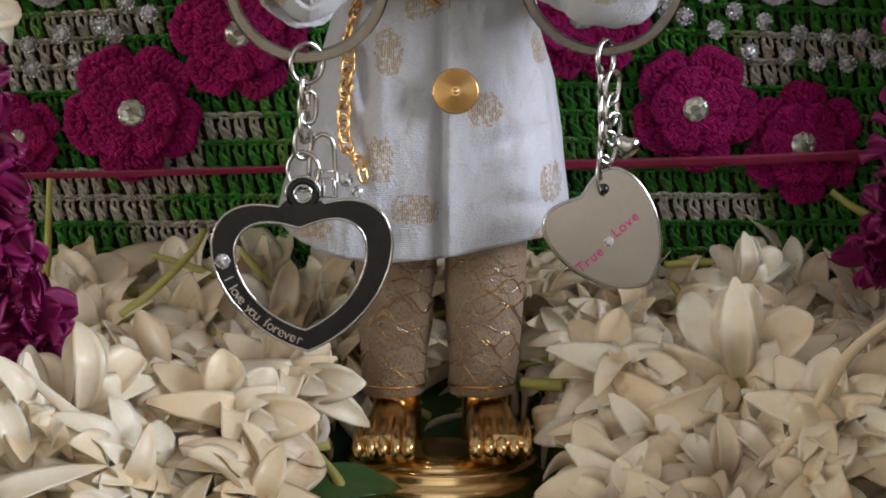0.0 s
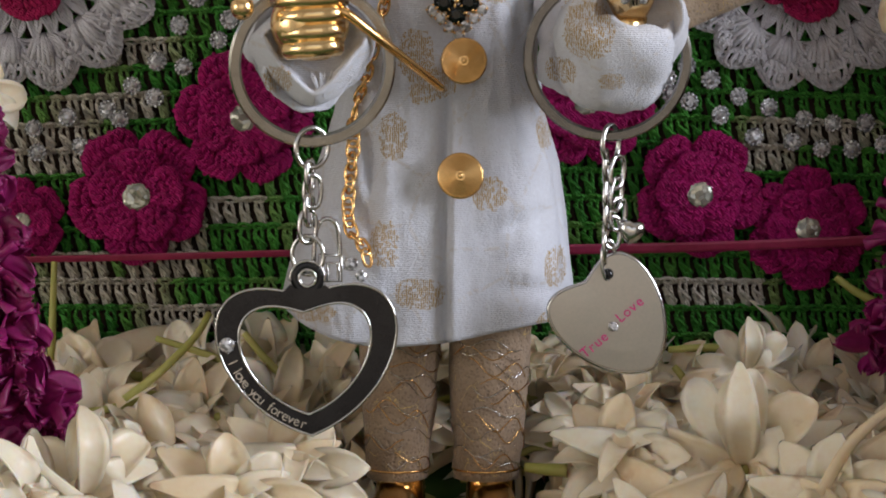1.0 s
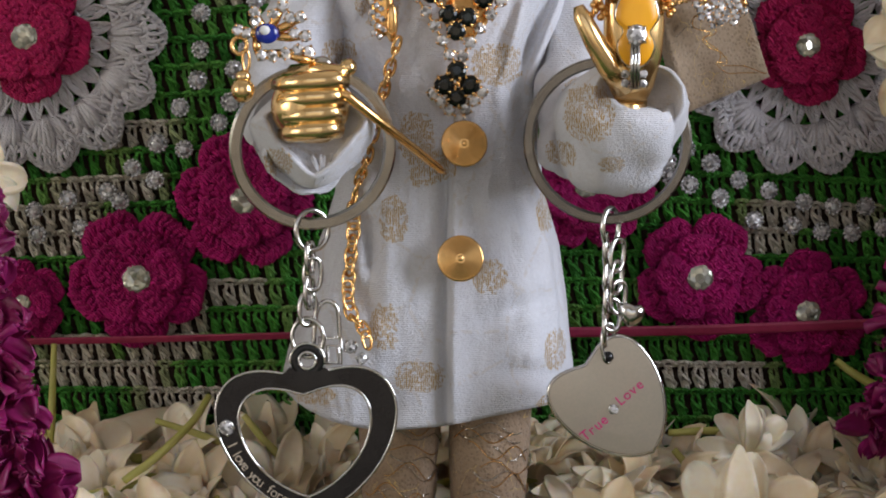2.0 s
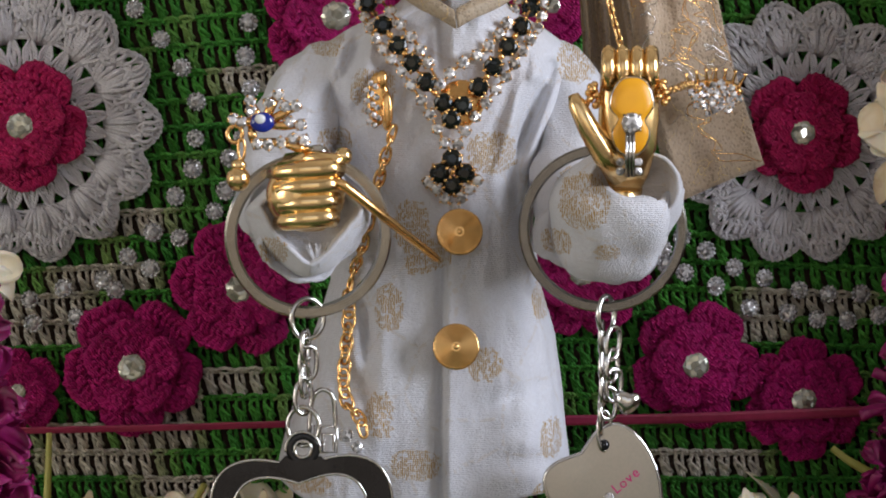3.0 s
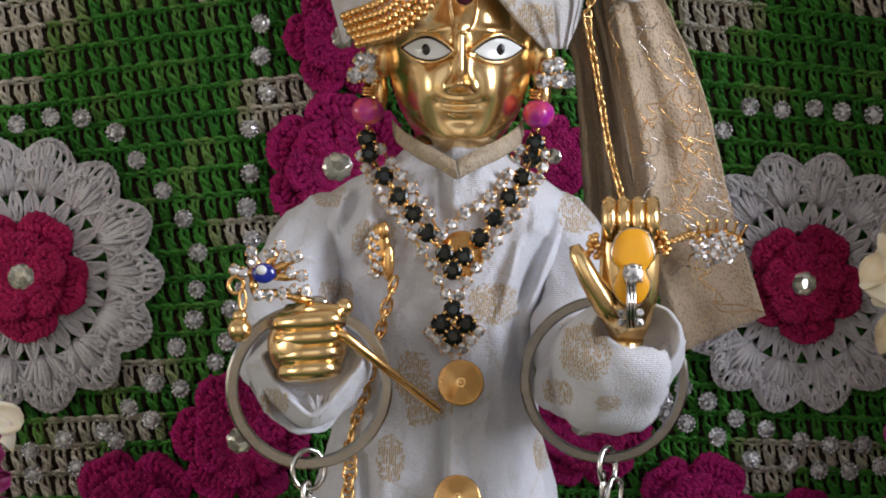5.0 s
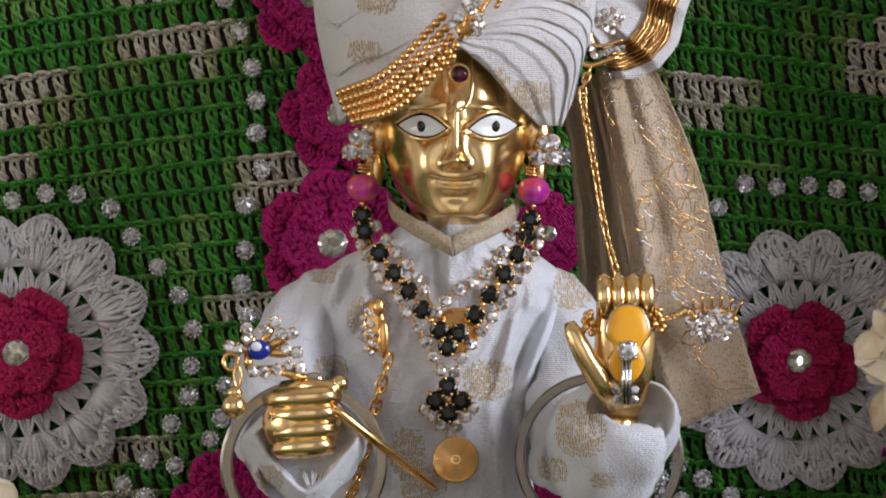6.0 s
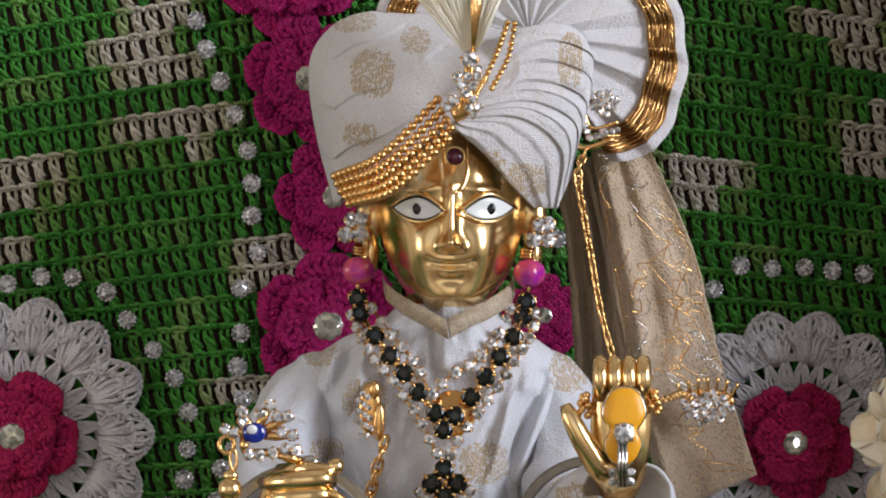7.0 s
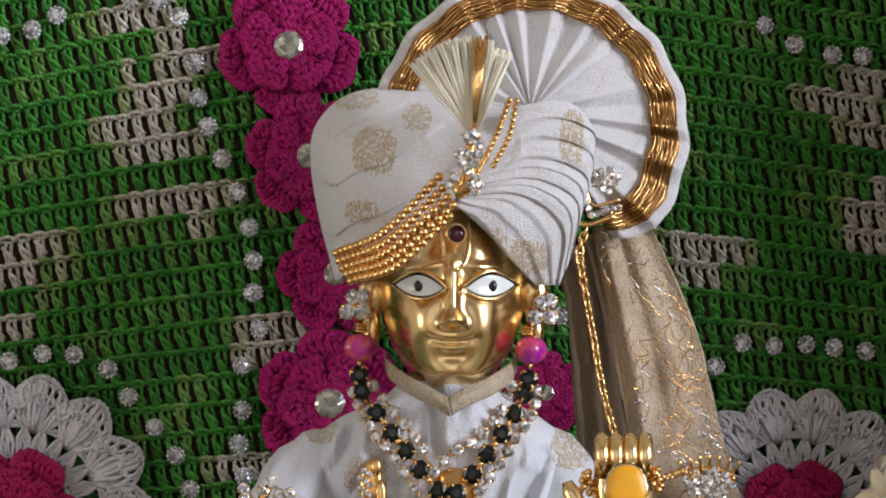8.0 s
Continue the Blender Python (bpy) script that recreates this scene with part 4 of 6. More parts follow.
shared("gem_mesh", facet_gem(1.0, 0.62), CRYSTAL, False)
shared("jet_mesh", facet_gem(1.0, 0.62), JET, False)
shared("gold_cup_mesh", prong_cup(1.0, 0.62), BRASS)
shared("steel_cup_mesh", prong_cup(1.0, 0.62), STEEL)
shared("gold_bead_mesh", Shape().ball((0, 0, 0), 1.0, 0, 12, 8), BRASS)


def sized(at, r, turn=0.0, tilt=0.0):
    return Matrix.Translation(at) @ Euler((radians(tilt), radians(turn), 0)).to_matrix().to_4x4() @ Matrix.Scale(r, 4)


JR = random.Random(11)


def set_stone(parent, u, v, w, r, stone="gem_mesh", cup="gold_cup_mesh"):
    m = sized(P(u, v, w), r * K, JR.uniform(0, 90), JR.uniform(-9, 9))
    if not cup:
        return piece("stone", stone, m, parent)
    held = new("stone", MESHES[stone])
    held.parent = piece("setting", cup, m, parent)


def loop_link(long, wide, wire, seg=20):
    """An oval chain link, long in z, flat towards the eye."""
    s = Shape()
    pts = []
    for k in range(seg):
        a = 2 * math.pi * k / seg
        pts.append((wide * math.cos(a), 0, (long - wide) * math.copysign(min(1, abs(math.sin(a)) * 1.5), math.sin(a)) + wide * math.sin(a)))
    return s.tube(pts, wire, 7, closed=True)


def chain(parent, path, pitch, key, turns=(25, -65), n=400):
    """Links strung along a plan path, each turned against the last."""
    q = smooth_path(path, n)
    pts = [P(*p) for p in q]
    gone, i, k = 0.0, 0, 0
    need = pitch * K * 0.5
    for a, b in zip(pts, pts[1:]):
        gone += (b - a).length
        if gone >= need:
            gone -= need
            need = pitch * K
            d = (b - a).normalized()
            m = Matrix.Translation(b) @ d.to_track_quat("Z", "Y").to_matrix().to_4x4() @ pose(0, 0, 0, 0, 0, turns[k % 2] + JR.uniform(-8, 8))
            piece("link", key, m, parent)
            k += 1


def band_ring(u, v, w, r_in, r_out, thick, tilt=0.0, turn=0.0, seg=180):
    """A flat ring facing the eye, with softened edges."""
    s = Shape()
    c = P(u, v, w)
    m = Euler((radians(tilt), 0, radians(turn))).to_matrix()
    loops = []
    b = 0.18 * (r_out - r_in)
    for k in range(seg):
        a = 2 * math.pi * k / seg
        loop = []
        for r, y in ((r_in, thick / 2 - b), (r_in, -thick / 2 + b), (r_in + b, -thick / 2), (r_out - b, -thick / 2), (r_out, -thick / 2 + b), (r_out, thick / 2 - b), (r_out - b, thick / 2), (r_in + b, thick / 2)):
            loop.append(c + m @ Vector((r * K * math.cos(a), y * K, r * K * math.sin(a))))
        loops.append(loop)
    return s.rings(loops + [loops[0]], cap=False)


def letters(text, places, size, mat, parent, raise_by, name="letter"):
    """Single characters of the built-in font, each at its plan place and turn, as thin raised meshes."""
    for ch, (u, v, w, turn) in zip(text, places):
        if ch == " ":
            continue
        data = bpy.data.curves.new("glyph", "FONT")
        data.body, data.size, data.extrude, data.align_x, data.resolution_u = ch, size * K, raise_by * K, "CENTER", 3
        tmp = new("glyph", data)
        me = bpy.data.meshes.new_from_object(tmp.evaluated_get(bpy.context.evaluated_depsgraph_get()))
        bpy.data.objects.remove(tmp)
        me.materials.clear()
        me.materials.append(mat)
        ob = new(name, me)
        ob.parent = parent
        ob.matrix_basis = Matrix.Translation(P(u, v, w) - ORIGIN[parent.name]) @ pose(0, 0, 0, 90) @ pose(0, 0, 0, 0, 0, turn)


def heart_loop(cu, cv, sx, sy, w, turn=0.0, n=96, full=0.86):
    pts = []
    a = radians(turn)
    for k in range(n):
        t = 2 * math.pi * k / n
        x = math.copysign(abs(math.sin(t)) ** full, math.sin(t)) * sx
        y = (math.cos(t) + 0.52 * abs(math.sin(t)) ** 0.9 - 0.1) * sy
        pts.append((cu + x * math.cos(a) + y * math.sin(a), cv - y * math.cos(a) + x * math.sin(a), w))
    return pts


# ---- coat buttons, collar ----
def button(u, v, r, w, tilt=-8):
    s = Shape()
    c = P(u, v, w)
    m = Euler((radians(tilt), 0, 0)).to_matrix()
    prof = [(0.02, -14.5), (0.10, -14.2), (0.14, -12.6)] + [(f, -15 + 12 * f - (0.35 if i % 2 else 0.0)) for i, f in enumerate(np.linspace(0.17, 0.9, 19))] + [(0.96, -4.5), (1.0, -2.0), (0.98, 1.0), (0.5, 2.0)]
    s.rings([[c + m @ Vector((r * f * K * math.cos(2 * math.pi * k / 64), y * K, r * f * K * math.sin(2 * math.pi * k / 64))) for k in range(64)] for f, y in prof])
    return s


for u, v, d in ((807, 157, 50), (813, -48, 50), (815, -277, 14)):
    part("button", button(u, v, 40.0, coat_front(u, v) - d), BRASS, coat, "turned gold disc button")


def collar_flap(pts, high):
    s = Shape()
    q = smooth_path(pts, 28)
    grid = []
    for i, (u, v, w) in enumerate(q):
        col = []
        for k in range(9):
            f = k / 8
            col.append(P(u + 3 * f, v - high / 2 + high * f, w - 12 * math.sin(math.pi * f) - 8 * f + 3 * fbm(i * 0.3, f * 3)))
        grid.append(col)
    return s.sheet(grid, 0.0012)


COLLAR_LACE = material("collar_lace", (0.46, 0.38, 0.28), (0.36, 0.28, 0.19), 0.75, grain=1800, blotch=200, bump=0.8, bump_scale=1500, depth=0.0004, extra=lace_threads)
part("collar_flap", collar_flap([(690, -505, 20), (700, -488, -50), (735, -462, -120), (772, -443, -160), (804, -424, -182)], 34), COLLAR_LACE, coat, "gathered beige lace collar")
part("collar_flap", collar_flap([(922, -505, 20), (912, -485, -50), (878, -462, -120), (840, -445, -160), (806, -426, -182)], 34), COLLAR_LACE, coat, "gathered beige lace collar")
# frayed threads inside the cuffs
for cu, cv in ((560, 0), (1106, -72)):
    fr = Shape()
    for k in range(16):
        a = JR.uniform(-0.9, 0.9)
        fr.tube(plan_path([(cu + 4 * a, cv + 14, -400), (cu + 9 * a, cv, -412), (cu + 22 * a, cv - JR.uniform(14, 30), -405)], 5), 1.6 * K, 4)
    part("frayed_thread", fr, COAT_CLOTH, coat, kind="stuff")

# ---- necklace ----
necklace = thing("stone_necklace", P(800, -160, -190), "gold necklace with black stones, clear crystals and a clover pendant", "necklace")


def neck_at(a, b):
    u, v = 593 + a * 0.51, -512 + b * 0.51
    return u, v, coat_front(u, v) - 34


for pts, r, stone in (
        (((112, 115), (165, 192), (217, 261), (264, 322), (315, 388), (375, 460), (402, 518), (442, 470), (497, 405), (548, 335), (600, 265), (645, 195), (678, 130), (690, 75), (105, 60)), 17.0, "jet_mesh"),
        (((405, 655), (362, 705), (450, 705), (405, 748)), 17.5, "jet_mesh"),
        (((152, 97), (190, 145), (225, 188), (262, 233), (293, 275), (320, 320), (362, 395), (397, 358), (443, 320), (492, 295), (533, 262), (570, 222), (595, 185), (618, 140), (635, 98)), 11.0, "gem_mesh"),
        (((85, 120), (103, 163), (120, 200), (143, 240), (168, 275), (197, 310), (232, 350), (262, 398), (298, 450), (328, 500), (355, 550), (380, 600)), 10.5, "gem_mesh"),
        (((718, 112), (715, 158), (700, 200), (675, 240), (648, 280), (620, 325), (590, 370), (555, 415), (522, 460), (485, 508), (450, 558), (425, 605)), 10.5, "gem_mesh"),
        (((322, 735), (352, 762), (380, 792), (414, 825), (437, 790), (465, 760), (492, 730)), 10.5, "gem_mesh")):
    for a, b in pts:
        u, v, w = neck_at(a, b)
        set_stone(necklace, u, v, w, r, stone)
    if len(pts) > 11:
        links = [P(*(np.array(neck_at(a, b)) + (0, 0, 7))) for a, b in (pts if len(pts) != 15 or r < 10 else pts[:14])]
        part("wire", Shape().tube(links, 2.4 * K, 5), BRASS, necklace, "thin gold wire that carries the stones")
piece("bead", "gold_bead_mesh", sized(P(*neck_at(407, 700)) + Vector((0, -0.0012, 0)), 5 * K), necklace)
for a, b in ((100, 70), (135, 150), (190, 225), (240, 290), (345, 425), (672, 100), (525, 370), (575, 300), (622, 230)):
    u, v, w = neck_at(a, b)
    piece("bead", "gold_bead_mesh", sized(P(u, v, w + 2), 6 * K), necklace)

# ---- earrings ----
for side, fu, fv, bu, bv in ((-1, 639, -605, 647, -530), (1, 971, -595, 949, -525)):
    ear = thing("drop_earring", P(bu, bv, -40), "gold earring with a crystal flower and a pink opal bead", "earring", "earrings of the figure")
    for du, dv in ((-15, 12), (14, 11), (-2, -14), (13, -16)):
        set_stone(ear, fu + du * 0.9, fv + dv, -60, 14.5)
    coil = [P(bu + 11 * math.cos(a) - side * 3, bv - 44 + a * 0.9, -40 + 11 * math.sin(a)) for a in np.linspace(0, 6 * math.pi, 60)]
    part("coil", Shape().tube(coil, 2.4 * K, 5), BRASS, ear)
    sh = Shape()
    sh.rings([[P(bu + r * math.cos(a) * (1 + 0.05 * math.cos(5 * a)), bv + y, -40 + r * math.sin(a) * (1 + 0.05 * math.cos(5 * a))) for a in np.linspace(0, 2 * math.pi, 41)[:-1]]
              for y, r in ((-24, 8), (-21, 17), (-12, 26), (0, 29), (12, 26), (21, 17), (25, 7))])
    part("bead", sh, OPAL, ear, "faceted pink and orange opal glass bead")
    part("pin", Shape().tube([P(bu, bv + 22, -40), P(bu, bv + 34, -40)], [5 * K, 3 * K], 8), BRASS, ear)
    part("hook", Shape().tube([P(bu - side * 4, bv - 44, -40), P(fu, fv + 18, -50), P(fu - side * 14, fv, -20)], 5 * K, 8), BRASS, ear)

# ---- turban ornaments ----
bands = thing("bead_band", P(700, -740, -170), "four strands of gold beads laid along the turban's edge", "bead band")


def turb_w(u, v):
    return -160 - 26 * math.sin(math.pi * min(1, max(0, (u - 600) / 330.0)))


for j, (a, m, b) in enumerate((((607, -697), (690, -735), (788, -832)), ((612, -683), (695, -718), (795, -812)), ((618, -670), (700, -703), (803, -796)), ((626, -660), (706, -688), (812, -782)), ((632, -648), (712, -675), (806, -762)))):
    q = smooth_path([a, m, b], 19 - j // 2)
    for i, (u, v) in enumerate(q):
        piece("bead", "gold_bead_mesh", sized(P(u, v, turb_w(u, v) - 26 + 60 * max(0, (650 - u) / 45.0)), 8.2 * K), bands)
for (a, m, b) in (((868, -862), (893, -915), (912, -968)), ((884, -852), (912, -905), (925, -966)), ((845, -810), (858, -845), (872, -868))):
    for u, v in smooth_path([a, m, b], 12):
        piece("bead", "gold_bead_mesh", sized(P(u, v, -205), 5.6 * K), bands)

FIBRE = material("cream_fibre", (0.94, 0.88, 0.74), (0.88, 0.79, 0.60), 0.45, grain=2500, blotch=400, bump=0.0)
plume = thing("brush_plume", P(850, -900, -230), "fanned plume of cream fibres with gold strands on the turban", "plume")
fib, fibg = Shape(), Shape()
for k in range(900):
    f = JR.uniform(-1, 1)
    a = radians(-42 + (f + 1) / 2 * 68)
    layer = JR.uniform(-14, 10)
    long = (172 - 8 * abs(f) + JR.uniform(-10, 6)) * (0.93 if f > 0.6 else 1)
    x, y = math.sin(a), -math.cos(a)
    bow = JR.uniform(-5, 5)
    fib.tube([P(848 + 3 * f, -905, -232), P(848 + x * long * 0.5 + bow, -905 + y * long * 0.5, -240 + layer), P(848 + x * long + bow * 0.6, -905 + y * long, -236 + layer * 2.2)], [1.3 * K, 1.4 * K, 0.9 * K], 3)
for k in range(26):
    a = radians(3 + JR.uniform(-3, 5))
    x, y, long = math.sin(a), -math.cos(a), JR.uniform(150, 182)
    fibg.tube([P(850, -905, -250), P(850 + x * long * 0.5 + JR.uniform(-3, 3), -905 + y * long * 0.5, -262), P(850 + x * long + JR.uniform(-4, 4), -905 + y * long, -268)], 1.9 * K, 4)
core = Shape().sheet([[P(848 + math.sin(radians(a)) * r, -905 - math.cos(radians(a)) * r, -232 - 0.02 * r - 3 * math.sin(a * 1.7)) for r in (4, 60, 110, 162)] for a in range(-42, 27, 1)], 0.0006)
part("fibre_tuft", fib, FIBRE, plume, kind="stuff")
part("fibre_core", core, FIBRE, plume)
part("gold_strand", fibg, BRASS, plume, "flat gold strands", kind="stuff")
clasp = thing("crystal_clasp", P(845, -860, -240), "gold clasp with clear crystals at the foot of the plume", "brooch")
for du, dv, r in ((432, 355, 19), (400, 400, 11), (425, 402, 12), (450, 400, 11), (410, 422, 12), (436, 425, 12), (420, 442, 11), (455, 380, 9), (388, 462, 12), (372, 480, 10), (440, 462, 11), (452, 478, 11), (432, 482, 11), (442, 500, 9)):
    set_stone(clasp, 551 + du / 1.47, -1145 + dv / 1.47, -255, r * 0.78)
part("plate", Shape().tube(plan_path([(845, -905, -240), (842, -865, -242), (838, -820, -236), (815, -805, -228)], 12), [8 * K] * 6 + [14 * K] * 6, 8, flat=0.5), BRASS, clasp)
fan_pin = thing("crystal_pin", P(1082, -820, 0), "gold pin with crystal rosette and chevron on the fan", "brooch")
for k in range(14):
    a, r = (k * 2.4, 24 * math.sqrt(k / 14))
    set_stone(fan_pin, 1082 + r * math.cos(a), -826 + r * math.sin(a), -50, 6.5)
for f in np.linspace(0, 1, 6):
    set_stone(fan_pin, 1040 + 16 * f, -815 + 50 * f, -52, 6.0)
    set_stone(fan_pin, 1058 + 48 * f, -764 - 14 * f, -52, 6.0)
part("frame", Shape().tube(plan_path([(1046, -822, -44), (1060, -782, -44), (1108, -792, -44)], 14), 3.2 * K, 6).tube(plan_path([(1030, -800, -40), (1040, -748, -40), (1100, -762, -40)], 14), 5 * K, 6), BRASS, fan_pin)

shared("fine_link_mesh", loop_link(10.5 * K, 6.5 * K, 2.1 * K, 14), BRASS)
shared("curb_link_mesh", loop_link(16 * K, 10.5 * K, 3.0 * K, 18), BRASS)
shared("steel_link_mesh", loop_link(31 * K, 17 * K, 5.0 * K, 22), STEEL)
fine = thing("fine_chain", P(1100, -360, -60), "fine gold chain hanging from the turban over the beige scarf", "chain")
q = [(951 + a / 1.87, -805 + b / 1.87, w) for a, b, w in ((185, 118, -50), (160, 200, -60), (180, 340, -60), (205, 480, -60), (235, 650, -60), (276, 805, -60))]
chain(fine, q, 13, "fine_link_mesh", (40, -40))

# ---- beige scarf ----
SCARF_NET = material("scarf_net", (0.54, 0.41, 0.29), (0.42, 0.31, 0.20), 0.72, grain=1500, blotch=60, sheen=0.3, extra=lace_threads)
scarf = thing("net_scarf", P(1280, -120, 120), "beige net scarf with gold threads hanging in pleats from the turban", "scarf")


def scarf_leaf(left, right, name, lift):
    a, b = smooth_path(left, 50), smooth_path(right, 50)
    grid = []
    for i in range(50):
        row = []
        for k in range(41):
            f = k / 40
            x = a[i] + (b[i] - a[i]) * f
            ripple = 9 * math.sin(2 * math.pi * (2.6 * f ** 0.7 + 0.25 * fbm(i * 0.04, lift, 4.0))) * (1 - 0.6 * f)
            row.append(P(x[0] + 2 * fbm(i * 0.2, lift, 1.0), x[1], x[2] - 16 * math.sin(math.pi * min(1, f * 2.2)) + ripple + 7 * fbm(i * 0.12, f * 3, lift)))
        grid.append(row)
    part(name, Shape().sheet(grid, 0.0008), SCARF_NET, scarf)


scarf_leaf([(1060, -740, 60), (1085, -600, 90), (1110, -450, 110), (1140, -300, 120), (1165, -200, 125), (1190, -96, 130)],
           [(1149, -775, 70), (1212, -640, 110), (1250, -538, 140), (1277, -420, 170), (1310, -300, 190), (1354, -168, 200)], "scarf_leaf", 0.0)
scarf_leaf([(1040, -728, 100), (1066, -640, 120), (1084, -540, 135), (1094, -450, 150), (1110, -340, 155)], [(1085, -735, 130), (1125, -640, 160), (1145, -540, 180), (1165, -450, 195), (1190, -340, 200)], "pleat", 1.0)
scarf_leaf([(1014, -705, 150), (1040, -650, 160), (1056, -560, 175), (1062, -460, 190), (1072, -330, 195)], [(1066, -720, 165), (1095, -640, 190), (1115, -540, 205), (1125, -450, 215), (1140, -330, 220)], "pleat", 2.0)
scarf_leaf([(990, -690, 195), (1012, -610, 205), (1021, -520, 215), (1026, -440, 225), (1034, -320, 230)], [(1045, -705, 205), (1068, -620, 225), (1082, -520, 240), (1090, -440, 250), (1100, -320, 255)], "pleat", 3.0)
SR = random.Random(31)
for k in range(24):
    v = SR.uniform(-735, -300)
    f = SR.uniform(0.08, 0.97)
    drift, pts = SR.uniform(-0.05, 0.05), []
    for i in range(14):
        lo = np.interp(v, (-740, -600, -450, -300, -200, -96), (1060, 1085, 1110, 1140, 1165, 1190))
        hi = np.interp(v, (-775, -640, -538, -420, -300, -168), (1149, 1212, 1250, 1277, 1310, 1354))
        back = np.interp(v, (-740, -450, -150), (60, 110, 128)) + f * np.interp(v, (-740, -450, -150), (12, 55, 72))
        pts.append((lo + (hi - lo) * f, v, back - 36))
        f = min(0.98, max(0.04, f + drift + SR.uniform(-0.14, 0.14)))
        v = min(-175, v + SR.uniform(-8, 26))
    part("loose_thread", Shape().tube(plan_path(pts, 60), 0.95 * K, 4), BRASS if k % 3 else STEEL, scarf)

# ---- things in the hands ----
rod = single("gold_rod", Shape().tube([P(585, -146, -445), P(606, -132, -456), P(690, -66, -380), P(770, -2, -290), P(779, 5, -282)], [7 * K, 8.5 * K, 8 * K, 7 * K, 3 * K], 12), BRASS, "slim gold rod held in the closed hand", "rod", at=P(600, -135, -440))
eyepin = thing("evil_eye_charm", P(468, -242, -430), "gold charm with a blue eye, crystal petals and a ball drop", "charm")


def charm_at(a, b):
    return 373 + a / 2.4, -332 + b / 2.4


for a, b in ((165, 125), (170, 165), (95, 200), (130, 212), (245, 132), (285, 97), (316, 147), (358, 145), (332, 213), (380, 225), (195, 307), (242, 310), (295, 300), (348, 285), (395, 290)):
    set_stone(eyepin, *charm_at(a, b), -436, 10.0)
for a, b, c, d in ((215, 215, 165, 125), (215, 215, 95, 200), (215, 215, 285, 95), (230, 215, 360, 145), (230, 225, 385, 225), (180, 300, 400, 290), (170, 230, 180, 300), (300, 300, 415, 330)):
    (u0, v0), (u1, v1) = charm_at(a, b), charm_at(c, d)
    part("arm", Shape().tube([P(u0, v0, -428), P((u0 + u1) / 2, (v0 + v1) / 2 + 2, -434), P(u1, v1, -426)], [6 * K, 8 * K, 6 * K], 8), BRASS, eyepin)
eu, ev = charm_at(217, 215)
part("eye_disc", Shape().ball(P(eu, ev, -440), (20 * K, 9 * K, 17 * K), 0, 20, 10), BLUE_ENAMEL, eyepin, "blue enamel disc")
part("eye_dot", Shape().ball(P(eu - 4, ev - 6, -448), (9 * K, 5 * K, 8 * K), 0, 14, 8), ENAMEL, eyepin, "white enamel dot")
part("loop", Shape().tube([P(*charm_at(100 + 32 * math.cos(a), 265 + 36 * math.sin(a)), -430) for a in np.linspace(0, 2 * math.pi, 21)[:-1]], 4 * K, 7, closed=True), BRASS, eyepin)
part("ring", Shape().tube([P(*charm_at(128 + 14 * math.cos(a), 330 + 45 * math.sin(a)), -436) for a in np.linspace(0, 2 * math.pi, 21)[:-1]], 2.6 * K, 6, closed=True), BRASS, eyepin)
du, dv = charm_at(114, 455)
part("drop", Shape().ball(P(du, dv, -436), (20 * K, 20 * K, 21 * K), 0, 20, 14).ball(P(du + 1, dv - 24, -436), (13 * K, 10 * K, 11 * K)), GOLD, eyepin, "gold ball drop")
part("knob", Shape().ball(P(560, -190, -420), (20 * K, 12 * K, 12 * K)), STEEL, eyepin, "silver end of the charm")

guitar = thing("guitar_charm", P(1117, -230, -470), "yellow enamel guitar charm with a crystal in the open hand", "charm")


def guitar_body(grow, w, thick):
    loop = []
    for k in range(64):
        a = 2 * math.pi * k / 64
        y = math.cos(a)
        r = (39 if y > 0 else 35) * abs(math.sin(a)) ** 0.75 * (1 - 0.36 * math.exp(-((y + 0.08) / 0.24) ** 2)) * 1.03 + 0.01
        loop.append((1117 + math.copysign(r * grow, math.sin(a)) + 2 * y, -254 - y * (68 + (grow - 1) * 30), w))
    s = Shape()
    c = np.array((1117, -252, 0))
    prof = ((1.0, thick), (1.0, 0), (0.93, -4), (0.6, -7), (0.05, -8))
    s.rings([[P(c[0] + (u - c[0]) * f, c[1] + (v - c[1]) * f, w2 + d) for u, v, w2 in loop] for f, d in prof])
    return s


part("body", guitar_body(1.0, -474, 8), ORANGE_ENAMEL, guitar)
part("rim", guitar_body(1.09, -466, 10), STEEL, guitar, "silver rim")
set_stone(guitar, 1118, -242, -486, 17, "gem_mesh", "steel_cup_mesh")
neck = Shape()
for dx in (-6, 0, 6):
    neck.tube([P(1115 + dx, -226, -486), P(1115 + dx, -146, -480)], 3.0 * K, 6)
part("neck", neck, STEEL, guitar, "silver neck")
for a, b in ((397, 445), (460, 445), (397, 477), (460, 477)):
    set_stone(guitar, 893 + a / 1.94, -402 + b / 1.94, -474, 7, "gem_mesh", "steel_cup_mesh")

wristlet = thing("bead_bracelet", P(1110, -292, -440), "gold bead bracelet round the open hand with a crystal brooch", "bracelet")
for cu, cv in ((1048, -291), (1170, -296)):
    for k in range(11):
        a, b = k * 2.4, k / 10
        piece("bead", "gold_bead_mesh", sized(P(cu + 9 * math.cos(a) * (0.4 + b), cv - 18 + 36 * b, -440 + 10 * math.sin(a)), 6.5 * K), wristlet)
chain(wristlet, [(1178, -298, -420), (1200, -304, -300), (1220, -312, -120), (1240, -300, 40)], 26, "fine_link_mesh", (35, -55))
for k in range(26):
    a, r = k * 2.4, math.sqrt(k / 26)
    set_stone(wristlet, 1266 + 46 * r * math.cos(a), -288 + 27 * r * math.sin(a), 62, 7.5)
set_stone(wristlet, 1252, -258, 66, 6)
